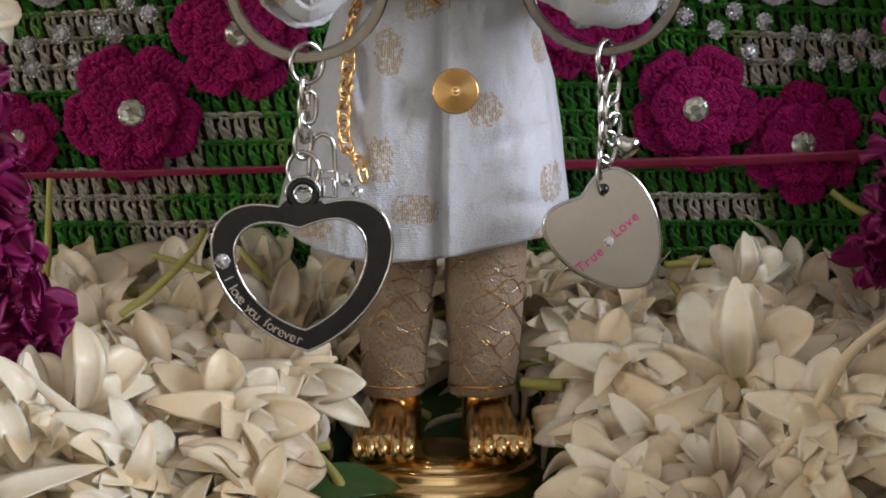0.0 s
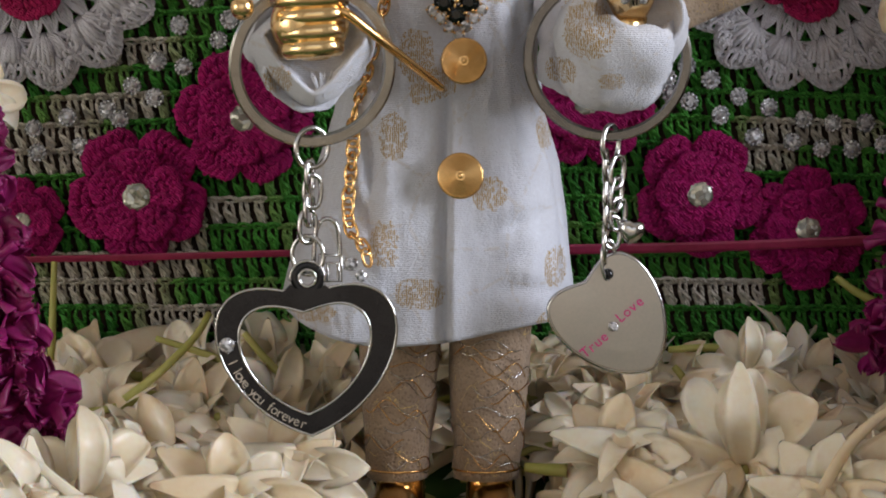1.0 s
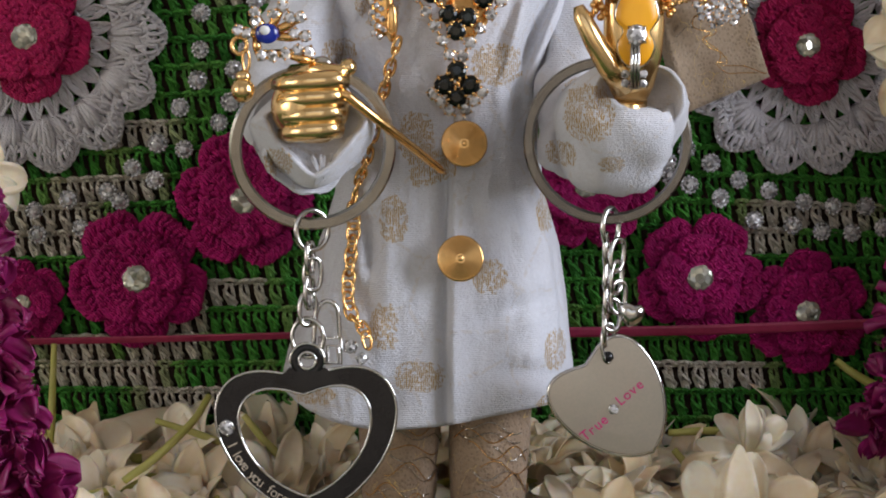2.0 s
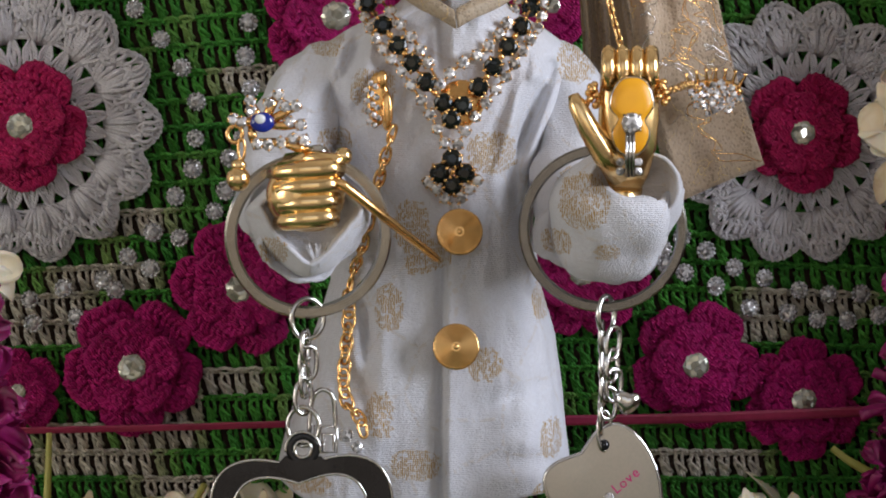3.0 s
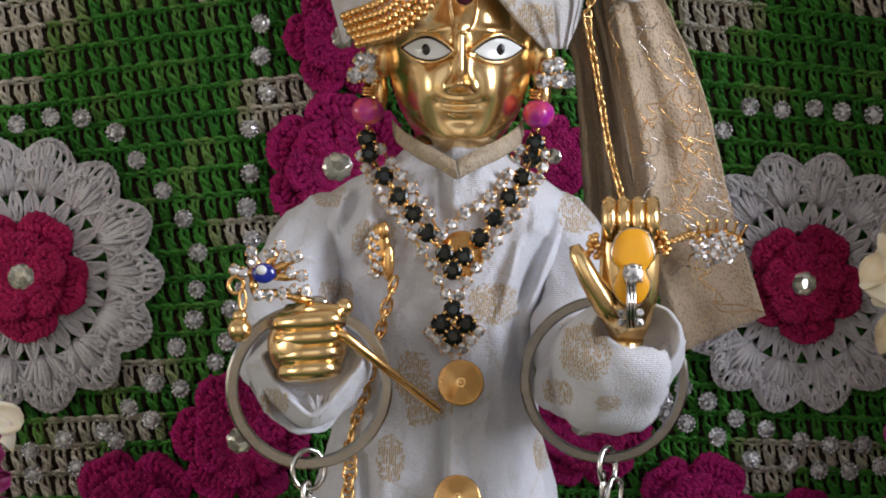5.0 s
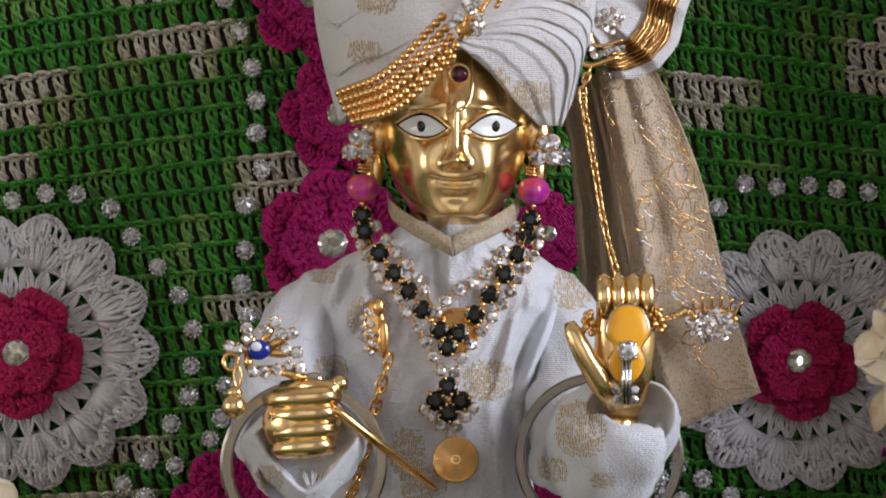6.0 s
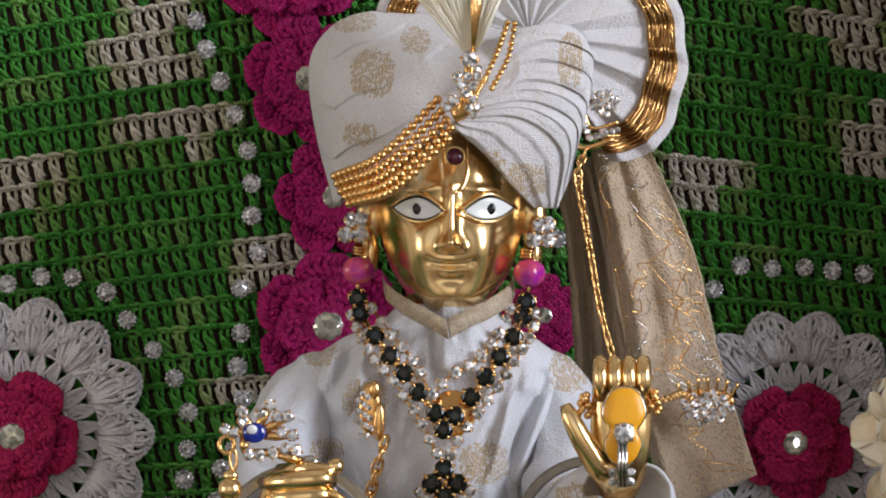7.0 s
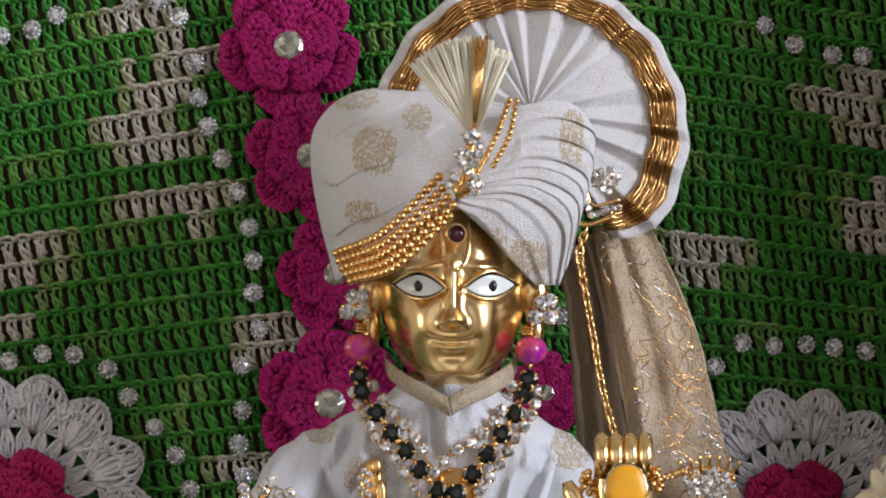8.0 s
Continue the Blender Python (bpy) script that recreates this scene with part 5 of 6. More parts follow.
for f in np.linspace(-1, 1, 7):
    part("ray", Shape().tube([P(1264 + 40 * f, -302, 66), P(1266 + 52 * f, -334 + 10 * f * f, 62), P(1266 + 52 * f, -340 + 10 * f * f, 62)], [4 * K, 2.4 * K, 4.4 * K], 6), BRASS, wristlet)
part("mount", Shape().tube(plan_path([(1218, -296, 68), (1240, -312, 68), (1290, -312, 68), (1312, -294, 68)], 14), 6 * K, 6), BRASS, wristlet)

# ---- gold chain on the coat ----
watch_chain = thing("curb_chain", P(640, 300, -120), "gold curb chain with crystal clip on the coat", "chain")
q = [(u, v, min(coat_front(u, v), w) - 30) for u, v, w in ((696, -232, -100), (680, -178, -120), (660, -100, -120), (640, -20, -120), (619, 45, -100), (616, 110, -100), (607, 209, -100), (613, 256, -100), (635, 286, -110), (643, 318, -120))]
chain(watch_chain, q, 20, "curb_link_mesh", (26, -14), 900)
clip_w = coat_front(664, -280) - 34
part("clip_leaf", Shape().ball(P(668, -284, clip_w + 4), (20 * K, 7 * K, 46 * K), 0, 14, 10).ball(P(684, -262, clip_w), (11 * K, 7 * K, 34 * K), 0, 12, 8).ball(P(676, -318, clip_w), (10 * K, 7 * K, 16 * K), 0, 12, 8), BRASS, watch_chain)
for k in range(13):
    set_stone(watch_chain, 655 + 10 * math.sin(k * 2.1) + k * 0.6, -312 + k * 6.2, clip_w - 6, 5.5)
set_stone(watch_chain, 611, 316, -212, 12, "gem_mesh", "steel_cup_mesh")
set_stone(watch_chain, 631, 337, -216, 10, "gem_mesh", "steel_cup_mesh")

# ---- key rings ----
key_a = thing("heart_keyring", P(540, 600, -340), "steel key ring with a lettered black open heart tag", "key ring")
part("split_ring", band_ring(544, -41, -322, 120, 141, 12, 4, 6), DARK_STEEL, key_a, smooth=False)
part("split_coil", band_ring(544, -41, -309, 120, 140, 10, 4, 6), DARK_STEEL, key_a, smooth=False)


def wire_ring(u, v, w, ru, rv, wire, turn=0.0):
    c = P(u, v, w)
    m = Euler((0, 0, radians(turn))).to_matrix()
    return Shape().tube([c + m @ Vector((ru * K * math.cos(a), 0, rv * K * math.sin(a))) for a in np.linspace(0, 2 * math.pi, 37)[:-1]], wire * K, 8, closed=True)


part("jump_ring", wire_ring(543, 107, -320, 29, 34, 4.6, 22), STEEL, key_a)
for u, v, t in ((539, 158, 70), (544, 186, 20), (538, 218, 65), (535, 248, 25)):
    piece("link", "steel_link_mesh", Matrix.Translation(P(u, v, -320)) @ pose(0, 0, 0, 0, JR.uniform(-10, 10), t) @ Matrix.Scale(0.9, 4), key_a)
part("jump_ring", wire_ring(535, 300, -322, 28, 33, 4.2, -14), STEEL, key_a)
lock = Shape()
lock.tube(plan_path([(545, 322, -300), (548, 270, -300), (556, 242, -300), (572, 234, -300), (588, 248, -300), (592, 290, -300), (592, 300, -300)], 30), 4.2 * K, 8)
for d in (0, 14):
    lock.tube([P(556 + d, 300 + d, -300), P(594 - d / 3, 300 + d, -300), P(594 - d / 3, 346, -300), P(556 + d, 346, -300)], 3.6 * K, 6, closed=True)
part("padlock_charm", lock, STEEL, key_a, "small silver padlock charm")


def heart_frame(outer, inner, w, thick):
    """A heart-shaped frame between two heart loops."""
    s = Shape()
    a, b = np.array(outer), np.array(inner)
    loops = []
    for f, d in ((0.0, thick), (0.0, 2.0), (0.06, 0.0), (0.94, 0.0), (1.0, 2.0), (1.0, thick), (0.0, thick)):
        loops.append([P(*(q + (0, 0, d))) for q in a + (b - a) * f])
    return s.rings(loops, cap=False)


OUT, INN = heart_loop(534, 488, 162, 126, -330, -3), heart_loop(531, 486, 119, 93, -330, -3)
open_heart = part("heart_tag", heart_frame(OUT, INN, 0, 16), MIRROR_BLACK, key_a, "black mirror-polished open heart", smooth=False)
for lp in (OUT, INN):
    part("bright_edge", Shape().tube([P(u, v, w + 1) for u, v, w in lp], 2.6 * K, 6, closed=True), STEEL, key_a, "bright steel edge")
tab = Shape()
tab.rings([[P(534 + r * math.cos(a), 341 + r * math.sin(a), -331 + d) for a in np.linspace(0, 2 * math.pi, 41)[:-1]] for r, d in ((15, 14), (15, 0), (30, 0), (31, 3), (31, 14), (15, 14))], cap=False)
part("tab", tab, MIRROR_BLACK, key_a)
neck_tab = [(478, 374), (492, 364), (503, 352), (512, 360), (556, 360), (565, 352), (576, 364), (592, 374), (560, 388), (534, 396), (508, 388)]
part("tab_shoulder", Shape().rings([[P(u, v, -331 + d) for u, v in neck_tab[::-1]] for d in (14, -2)]), MIRROR_BLACK, key_a, smooth=False)
part("eyelet", Shape().tube([P(534 + 15 * math.cos(a), 341 + 15 * math.sin(a), -330) for a in np.linspace(0, 2 * math.pi, 33)[:-1]], 3 * K, 6, closed=True).tube([P(534 + 31 * math.cos(a), 341 + 31 * math.sin(a), -330) for a in np.linspace(math.pi * 0.95, math.pi * 2.05, 33)], 2.4 * K, 6), STEEL, key_a)
MID = [(0.56 * np.array(a) + 0.44 * np.array(b)) for a, b in zip(OUT, INN)]
set_stone(key_a, *MID[70][:2], -334, 13, "gem_mesh", "steel_cup_mesh")
words = "I love you forever"
q = smooth_path([tuple(MID[k]) for k in range(66, 47, -2)], len(words) + 1)
spots = []
for i in range(len(words)):
    d = q[i + 1] - q[i]
    d /= np.linalg.norm(d)
    spots.append((q[i][0] - d[1] * 8, q[i][1] + d[0] * 8, -331.5, -math.degrees(math.atan2(d[1], d[0]))))
letters(words, spots, 25, STEEL, open_heart, 2.5)

key_b = thing("love_keyring", P(1080, 480, -340), "steel key ring with a pearly heart tag printed in pink", "key ring")
part("split_ring", band_ring(1067, -54, -332, 124, 142, 14, 3, -6), BLUED_STEEL, key_b, smooth=False)
part("split_coil", band_ring(1067, -54, -316, 124, 141, 10, 3, -6), BLUED_STEEL, key_b, smooth=False)
part("jump_ring", wire_ring(1074, 100, -332, 22, 32, 4.6, 50), STEEL, key_b)
for u, v, t in ((1066, 140, 80), (1086, 150, 40), (1068, 185, 75), (1085, 190, 50), (1070, 228, 70), (1088, 225, 30), (1078, 258, 20), (1066, 285, 80)):
    piece("link", "steel_link_mesh", Matrix.Translation(P(u, v, -330)) @ pose(0, 0, 0, 0, JR.uniform(-12, 12), t) @ Matrix.Scale(0.88, 4), key_b)
part("jump_ring", wire_ring(1072, 308, -332, 12, 34, 3.8, 20), STEEL, key_b)
charm = Shape()
hl = heart_loop(1112, 258, 23, 20, -335, 12, 48)
charm.rings([[P(1112 + (u - 1112) * f, 258 + (v - 258) * f, w + d) for u, v, w in hl] for f, d in ((0.9, 12), (1.0, 6), (0.9, -2), (0.3, -5))])
part("small_heart", charm, STEEL, key_b, "puffed silver heart charm")
hl = heart_loop(1086, 418, 97, 98, -334, -38, 96, 0.74)
solid = Shape()
solid.rings([[P(1085 + (u - 1085) * f, 420 + (v - 420) * f, w + d) for u, v, w in hl] for f, d in ((0.97, 18), (1.0, 15), (1.0, 3), (0.975, 0), (0.6, -1.0), (0.02, -1.5))])
full_heart = part("heart_tag", solid, PEARL_STEEL, key_b, smooth=False)
part("bright_edge", Shape().tube([P(u, v, w + 8) for u, v, w in hl], 4.0 * K, 6, closed=True), STEEL, key_b)
# A solid black disc paints the dark inside the eyelet; the tag isn't pierced.
part("hole", Shape().tube([P(1071, 333, -337), P(1071, 333, -332)], 9.5 * K, 20), MIRROR_BLACK, key_b, "black disc standing in for the dark of the eyelet")
set_stone(key_b, 1081, 428, -339, 8.5, "gem_mesh", "steel_cup_mesh")
for word, (a0, b0), (a1, b1) in (("True", (262, 1022), (330, 962)), ("Love", (392, 888), (462, 828))):
    pl = [(912 + (a0 + (a1 - a0) * i / 3) / 2.1, -11 + (b0 + (b1 - b0) * i / 3) / 2.1 + 6, -337.5, 40) for i in range(4)]
    letters(word, pl, 25, PINK_PRINT, full_heart, 0.6)
# ---- crochet flowers, doilies and stones sewn on the hanging ----
def crochet_flower(r, petals, seed):
    """Two tiers of broad scalloped petals worked in rows of slanting stitches, facing the eye, at the origin."""
    rng = random.Random(seed)
    layers = []
    for reach, y0, turn in ((1.0, 0.0, 0.0), (0.68, -20.0, 0.5)):
        s = Shape()

        def spot(f, t, mid, half, rise=0.0):
            lobe = reach * r * (1 - 0.24 * abs(t) ** 4) * (1 + 0.02 * math.sin(7 * t + seed + mid))
            a = mid + t * half * (0.98 if f < 0.6 else 0.955)
            lift = y0 - 9 * math.sin(math.pi * min(1, f)) - 13 * f ** 3 + 5 * f * math.sin(3.1 * t + 2 * mid) + 9 * f * abs(t) ** 5 - rise
            return Vector((f * lobe * math.cos(a), lift, f * lobe * math.sin(a))) * K
        for p in range(petals):
            mid = 2 * math.pi * (p + turn) / petals
            half = math.pi / petals
            for row, f in enumerate((0.28, 0.45, 0.62, 0.79, 0.94)):
                n = max(5, int(2 * half * f * reach * r / 10.5))
                slant = 1 if row % 2 else -1
                for i in range(n):
                    t = -1 + 2 * (i + 0.5 + rng.uniform(-0.18, 0.18)) / n
                    d = 1.25 / n * rng.uniform(0.8, 1.2)
                    g = 0.10 * rng.uniform(0.75, 1.3)
                    path = [spot(f - g, max(-1, t - slant * d), mid, half, -3), spot(f - g * 0.3, t - slant * d * 0.3, mid, half, 5 + rng.uniform(-1.5, 1.5)),
                            spot(f + g * 0.4, t + slant * d * 0.4, mid, half, 6), spot(f + g, min(1, t + slant * d), mid, half, -2)]
                    s.tube(path, [3.6 * K, 5.8 * K, 5.8 * K, 3.6 * K], 6)
            for f, thick in ((1.0, 5.4), (0.61, 3.4), (0.33, 3.4)):
                s.tube([spot(f, -1 + 2 * i / 28, mid, half, 3 + 2.2 * math.sin(i * 2.4)) for i in range(29)], thick * K, 6)
            s.rings([[spot(f, t, mid, half, -5) for t in np.linspace(-1, 1, 17)] for f in (0.03, 0.3, 0.6, 0.97)], open_loop=True)
        layers.append(s)
    return layers


def stone_mesh_pair(r):
    dome = Shape()
    dome.rings([[(r * K * f * math.cos(2 * math.pi * (k + ph) / 24), -r * K * y, r * K * f * math.sin(2 * math.pi * (k + ph) / 24)) for k in range(24)]
                for f, y, ph in ((0.40, 0.24, 0), (0.74, 0.18, 0.5), (0.97, 0.06, 0), (1.0, -0.04, 0), (0.95, -0.25, 0))])
    return dome, Shape().rings([[(q * K * math.cos(2 * math.pi * k / 24), y * K, q * K * math.sin(2 * math.pi * k / 24)) for k in range(24)]
                                for q, y in ((r * 0.98, 0), (r * 1.08, 2), (r * 1.06, 6))])


FLOWERS = {}


def flower_at(u, v, r, petals, turn, mat, label, depth=BACK - 26, key=""):
    k = (petals, mat.name)
    group = "crochet flowers on the hanging"
    if k not in FLOWERS:
        f = thing("crochet_flower", (0, 0, 0), label, "crochet flower", group)
        outer, inner = crochet_flower(110.0, petals, petals * 7)
        part("outer_petals", outer, mat, f)
        part("inner_petals", inner, mat, f)
        gem, cup = stone_mesh_pair(24)
        g = part("stone", gem, CRYSTAL_PALE, f, "large pale faceted stone", smooth=False)
        g.location = (0, -36 * K, 0)
        c = part("stone_rim", cup, mat, g)
        c.location = (0, 4 * K, 0)
        FLOWERS[k] = f
        ob = f
        ob.matrix_basis = Matrix.Translation(P(u, v, depth)) @ pose(0, 0, 0, 0, turn) @ Matrix.Scale(r / 110.0, 4)
    else:
        ob = copy_thing(FLOWERS[k], Matrix.Identity(4))
        ob.scale = (1, 1, 1)
        ob.matrix_basis = Matrix.Translation(P(u, v, depth)) @ pose(0, 0, 0, 0, turn) @ Matrix.Scale(r / 110.0, 4)
    return ob


CRYSTAL_PALE = material("pale_crystal", (0.78, 0.75, 0.62), (0.48, 0.47, 0.38), 0.12, 0.5, grain=1200, blotch=500, bump=0.0, coat=0.5, extra=sparkle(750.0, 0.35, 1.05, 0.6))
DEEP = "deep magenta double-petalled crochet flower with a round stone"
for i, (u, v, r, petals, turn, w) in enumerate((
        (233, 190, 126, 5, 20, 0), (424, 50, 124, 6, 5, 0), (28, 236, 78, 5, 40, 0), (1232, 186, 116, 5, 10, 0), (1424, 248, 112, 6, 30, 0), (1030, 20, 122, 6, 0, 0),
        (523, -1063, 128, 5, 20, 0), (560, -868, 116, 6, 15, -10), (606, -660, 106, 6, 0, 0), (596, -432, 134, 6, 25, 0), (975, -450, 76, 5, 50, 0), (380, -1168, 40, 5, 0, 0))[:11]):
    flower_at(u, v, r, petals, turn, MAGENTA, DEEP, BACK - 26 + w)


def doily(cu, cv, r):
    """White yarn rosette: open spokes and looped scallops."""
    rng = random.Random(int(cu))
    d = thing("crochet_doily", P(cu, cv, BACK - 20), "round white crochet doily with open spokes and a looped scallop edge", "doily", "doilies on the hanging")
    n = 14
    base = BACK - 22
    for k in range(2 * n):
        a = 2 * math.pi * (k + 0.5) / (2 * n)
        s = Shape()
        for side in (-1.25, -0.7, -0.2, 0.4, 0.85, 1.3):
            pts = []
            for f in np.linspace(0, 1, 6):
                q = r * (0.38 + 0.26 * f)
                off = (side * 9.0 + rng.uniform(-2.5, 2.5)) * math.sin(math.pi * min(1, 0.12 + f * 0.9))
                pts.append(P(cu + q * math.cos(a) - off * math.sin(a), cv + q * math.sin(a) + off * math.cos(a), base - 8 * math.sin(math.pi * f) - 4 * abs(side)))
            s.tube(pts, 3.4 * K, 5)
        part("spoke", s, WHITE_YARN, d)
    s = Shape()
    for q in (0.40, 0.63, 0.66):
        s.tube([P(cu + r * q * math.cos(t), cv + r * q * math.sin(t), base - 8 - 4 * math.sin(t * 31)) for t in np.linspace(0, 2 * math.pi, 121)[:-1]], 4.2 * K, 5, closed=True)
    part("round_cord", s, WHITE_YARN, d)
    for k in range(n):
        a = 2 * math.pi * k / n
        s = Shape()
        def at(x, y, w):
            return P(cu + x * math.cos(a) - y * math.sin(a), cv + x * math.sin(a) + y * math.cos(a), w)

        def fan(f, t, w):
            """Place in the scallop: f from its foot to its rim, t across."""
            return at(r * (0.59 + 0.41 * f * (1 - 0.50 * abs(t) ** 2.0)), r * t * (0.075 + 0.150 * min(1.0, f * 1.3)), w)
        for i in range(9):
            t = -1 + 2 * (i + 0.5) / 9 + rng.uniform(-0.09, 0.09)
            top = rng.uniform(0.55, 0.80)
            puff = base - 8 - 20 * (1 - t * t) * rng.uniform(0.4, 1.2)
            for side in (-0.07, 0.07):
                k2 = side * rng.uniform(0.5, 1.5)
                s.tube([fan(0.0, t * 0.9, base - 2), fan(0.2, t + k2, puff), fan(0.48, t + 1.5 * k2 + rng.uniform(-0.07, 0.07), puff - rng.uniform(-4, 8)), fan(top, t + k2 + rng.uniform(-0.1, 0.16), base - 10)], [3.4 * K, 5.0 * K, 5.0 * K, 3.8 * K], 5)
            # the head of the stitch, looped over to the rim, and a strand laid across
            e = rng.uniform(0.86, 1.0)
            s.tube(plan_free([fan(top - 0.2, t - 0.05, base - 18), fan(0.80, t + 0.16, base - 26), fan(e, t + 0.04, base - 16), fan(0.80, t - 0.13, base - 22), fan(top - 0.1, t + 0.07, base - 26)], 10), 4.2 * K * rng.uniform(0.85, 1.15), 5)
            s.tube([fan(0.60 + rng.uniform(-0.06, 0.1), t - 0.16, base - 12), fan(0.70, t, base - 28), fan(0.66 + rng.uniform(-0.06, 0.12), t + 0.18, base - 12)], 4.0 * K, 5)
        for m, thick in ((1.0, 4.8), (0.93, 4.0)):
            s.tube([fan(m + 0.018 * math.sin(i * 2.1 + k), -1 + 2 * i / 36, base - 14 + 4 * math.sin(i * 2.6 + m * 9)) for i in range(37)], thick * K, 5)
        s.rings([[fan(f, t, base + 3) for t in np.linspace(-0.8, 0.8, 13)] for f in (0.0, 0.3, 0.55)], open_loop=True)
        part("scallop", s, WHITE_YARN, d, kind="stuff")
    return d


for cu, cv, r in ((38, -238, 246), (1418, -226, 232), (1496, -1392, 246)):
    doily(cu, cv, r)
    flower_at(cu, cv, 118 if cu < 800 else 108, 5, 12, PINK, "rose pink crochet flower at the middle of a white doily", BACK - 44)

# ---- rhinestones ----
STONE_SILVER = material("foiled_stone", (0.72, 0.71, 0.71), (0.45, 0.44, 0.45), 0.10, 0.35, grain=2500, blotch=900, bump=0.0, coat=0.5, extra=sparkle(1300.0, 0.4, 1.35, 0.9))


def rhinestone_master():
    t = thing("rhinestone", (0, 0, 0), "small round clear rhinestone with a beaded rim on green crochet", "rhinestone", "rhinestones on the hanging")
    part("stone", facet_gem(11 * K, 6 * K, 10), STONE_SILVER, t, smooth=False)
    rim = Shape()
    for k in range(12):
        a = 2 * math.pi * k / 12
        rim.ball((14.5 * K * math.cos(a), 0, 14.5 * K * math.sin(a)), 3.9 * K, 0, 6, 5)
    rim.rings([[(q * K * math.cos(2 * math.pi * k / 16), y * K, q * K * math.sin(2 * math.pi * k / 16)) for k in range(16)] for q, y in ((16, 5), (16, -0.5), (11, -1))])
    part("beaded_rim", rim, STONE_SILVER, t)
    return t


LEFT_A = ((110, -1119), (66, -1093), (11, -1082), (290, -1143), (326, -1117), (355, -1034), (361, -972), (378, -921), (404, -864), (430, -806), (452, -742), (459, -684), (459, -627), (469, -562), (439, -498),
          (440, -419), (434, -359), (443, -302), (428, -215), (405, -179), (398, -121), (378, -85), (316, -37), (269, -47), (224, -3), (264, 18), (180, 39), (202, 56), (109, 53), (49, 73), (54, 116), (131, 104))
LEFT_B = ((27, -506), (87, -519), (142, -517), (202, -492), (239, -443), (285, -389), (322, -339), (347, -279), (345, -214), (340, -160), (309, -111), (-30, -480))
RIGHT_A = ((1213, 24), (1301, 15), (1269, 48), (1355, 34), (1329, 87), (1417, 55), (1469, 62), (1527, 62), (1397, 96), (1450, 107), (1504, 109), (1251, -15), (1173, -18), (1208, -40), (1560, 100),
           (1324, -538), (1381, -532), (1438, -535), (1487, -529), (1543, -523), (1277, -496), (1366, -1101), (1419, -1067), (1486, -1048), (1539, -1046), (1180, 10), (1000, -585), (1010, -480), (240, -1150))
master = None
rr = random.Random(3)
for u, v in LEFT_A + LEFT_B + RIGHT_A:
    m = Matrix.Translation(P(u, v, BACK - 34)) @ pose(0, 0, 0, rr.uniform(-14, 14), rr.uniform(0, 90), rr.uniform(-14, 14)) @ Matrix.Scale(rr.uniform(0.98, 1.08), 4)
    if master is None:
        master = rhinestone_master()
        master.matrix_basis = m
    else:
        c = copy_thing(master, Matrix.Identity(4))
        c.scale = (1, 1, 1)
        c.matrix_basis = m

# ---- ribbon stretched across the hanging ----
RIBBON = material("satin_ribbon", (0.36, 0.03, 0.09), (0.26, 0.02, 0.06), 0.4, grain=900, blotch=120, bump=0.15)
path = smooth_path([(-160, 312, 330), (230, 304, 326), (520, 296, 318), (784, 292, 312), (1010, 289, 312), (1250, 284, 312), (1500, 274, 318), (1800, 262, 330)], 80)
single("satin_ribbon", Shape().sheet([[P(u, v + h * (6 + 3 * min(1, max(0, (u - 500) / 500))), w + 3 * h) for h in (-1, -0.33, 0.33, 1)] for u, v, w in path], 0.0005), RIBBON, "narrow dark pink satin ribbon stretched across the hanging", "ribbon", at=P(784, 300, 312))
# ---- blossoms heaped round the figure ----
def petal_tone(nt, bsdf, geo, mix, oi):
    """Each petal its own cream, with browned streaks here and there."""
    n, l = nt.nodes, nt.links
    tone = n.new("ShaderNodeMix")
    tone.data_type = "RGBA"
    tone.inputs[6].default_value, tone.inputs[7].default_value = (1.0, 1.0, 1.0, 1), (0.97, 0.85, 0.69, 1)
    l.new(oi.outputs["Random"], tone.inputs[0])
    mul = n.new("ShaderNodeMix")
    mul.data_type, mul.blend_type = "RGBA", "MULTIPLY"
    mul.inputs[0].default_value = 1.0
    l.new(mix.outputs[2], mul.inputs[6])
    l.new(tone.outputs[2], mul.inputs[7])
    spot = n.new("ShaderNodeTexNoise")
    spot.inputs["Scale"].default_value, spot.inputs["Detail"].default_value = 110.0, 5.0
    l.new(geo.outputs["Position"], spot.inputs["Vector"])
    rng = n.new("ShaderNodeMapRange")
    rng.inputs["From Min"].default_value, rng.inputs["From Max"].default_value = 0.62, 0.80
    l.new(spot.outputs["Fac"], rng.inputs["Value"])
    stain = n.new("ShaderNodeMix")
    stain.data_type = "RGBA"
    stain.inputs[7].default_value = (0.50, 0.27, 0.12, 1)
    l.new(rng.outputs["Result"], stain.inputs[0])
    l.new(mul.outputs[2], stain.inputs[6])
    l.new(stain.outputs[2], bsdf.inputs["Base Color"])



PETAL = material("jasmine_petal", (0.88, 0.83, 0.70), (0.84, 0.74, 0.56), 0.36, grain=700, blotch=90, bump=0.2, bump_scale=500, depth=0.0003, through_light=0.3, extra=petal_tone)
STALK = material("green_stalk", (0.42, 0.42, 0.09), (0.50, 0.44, 0.14), 0.45, grain=700, blotch=120, bump=0.2)
GREEN_LEAF = material("green_leaf", (0.03, 0.085, 0.018), (0.05, 0.12, 0.03), 0.4, grain=600, blotch=100, bump=0.4)
ORCHID = material("magenta_petal", (0.30, 0.008, 0.13), (0.16, 0.003, 0.055), 0.5, grain=600, blotch=130, bump=0.4, bump_scale=350, depth=0.0004, through_light=0.15)
FR = random.Random(21)


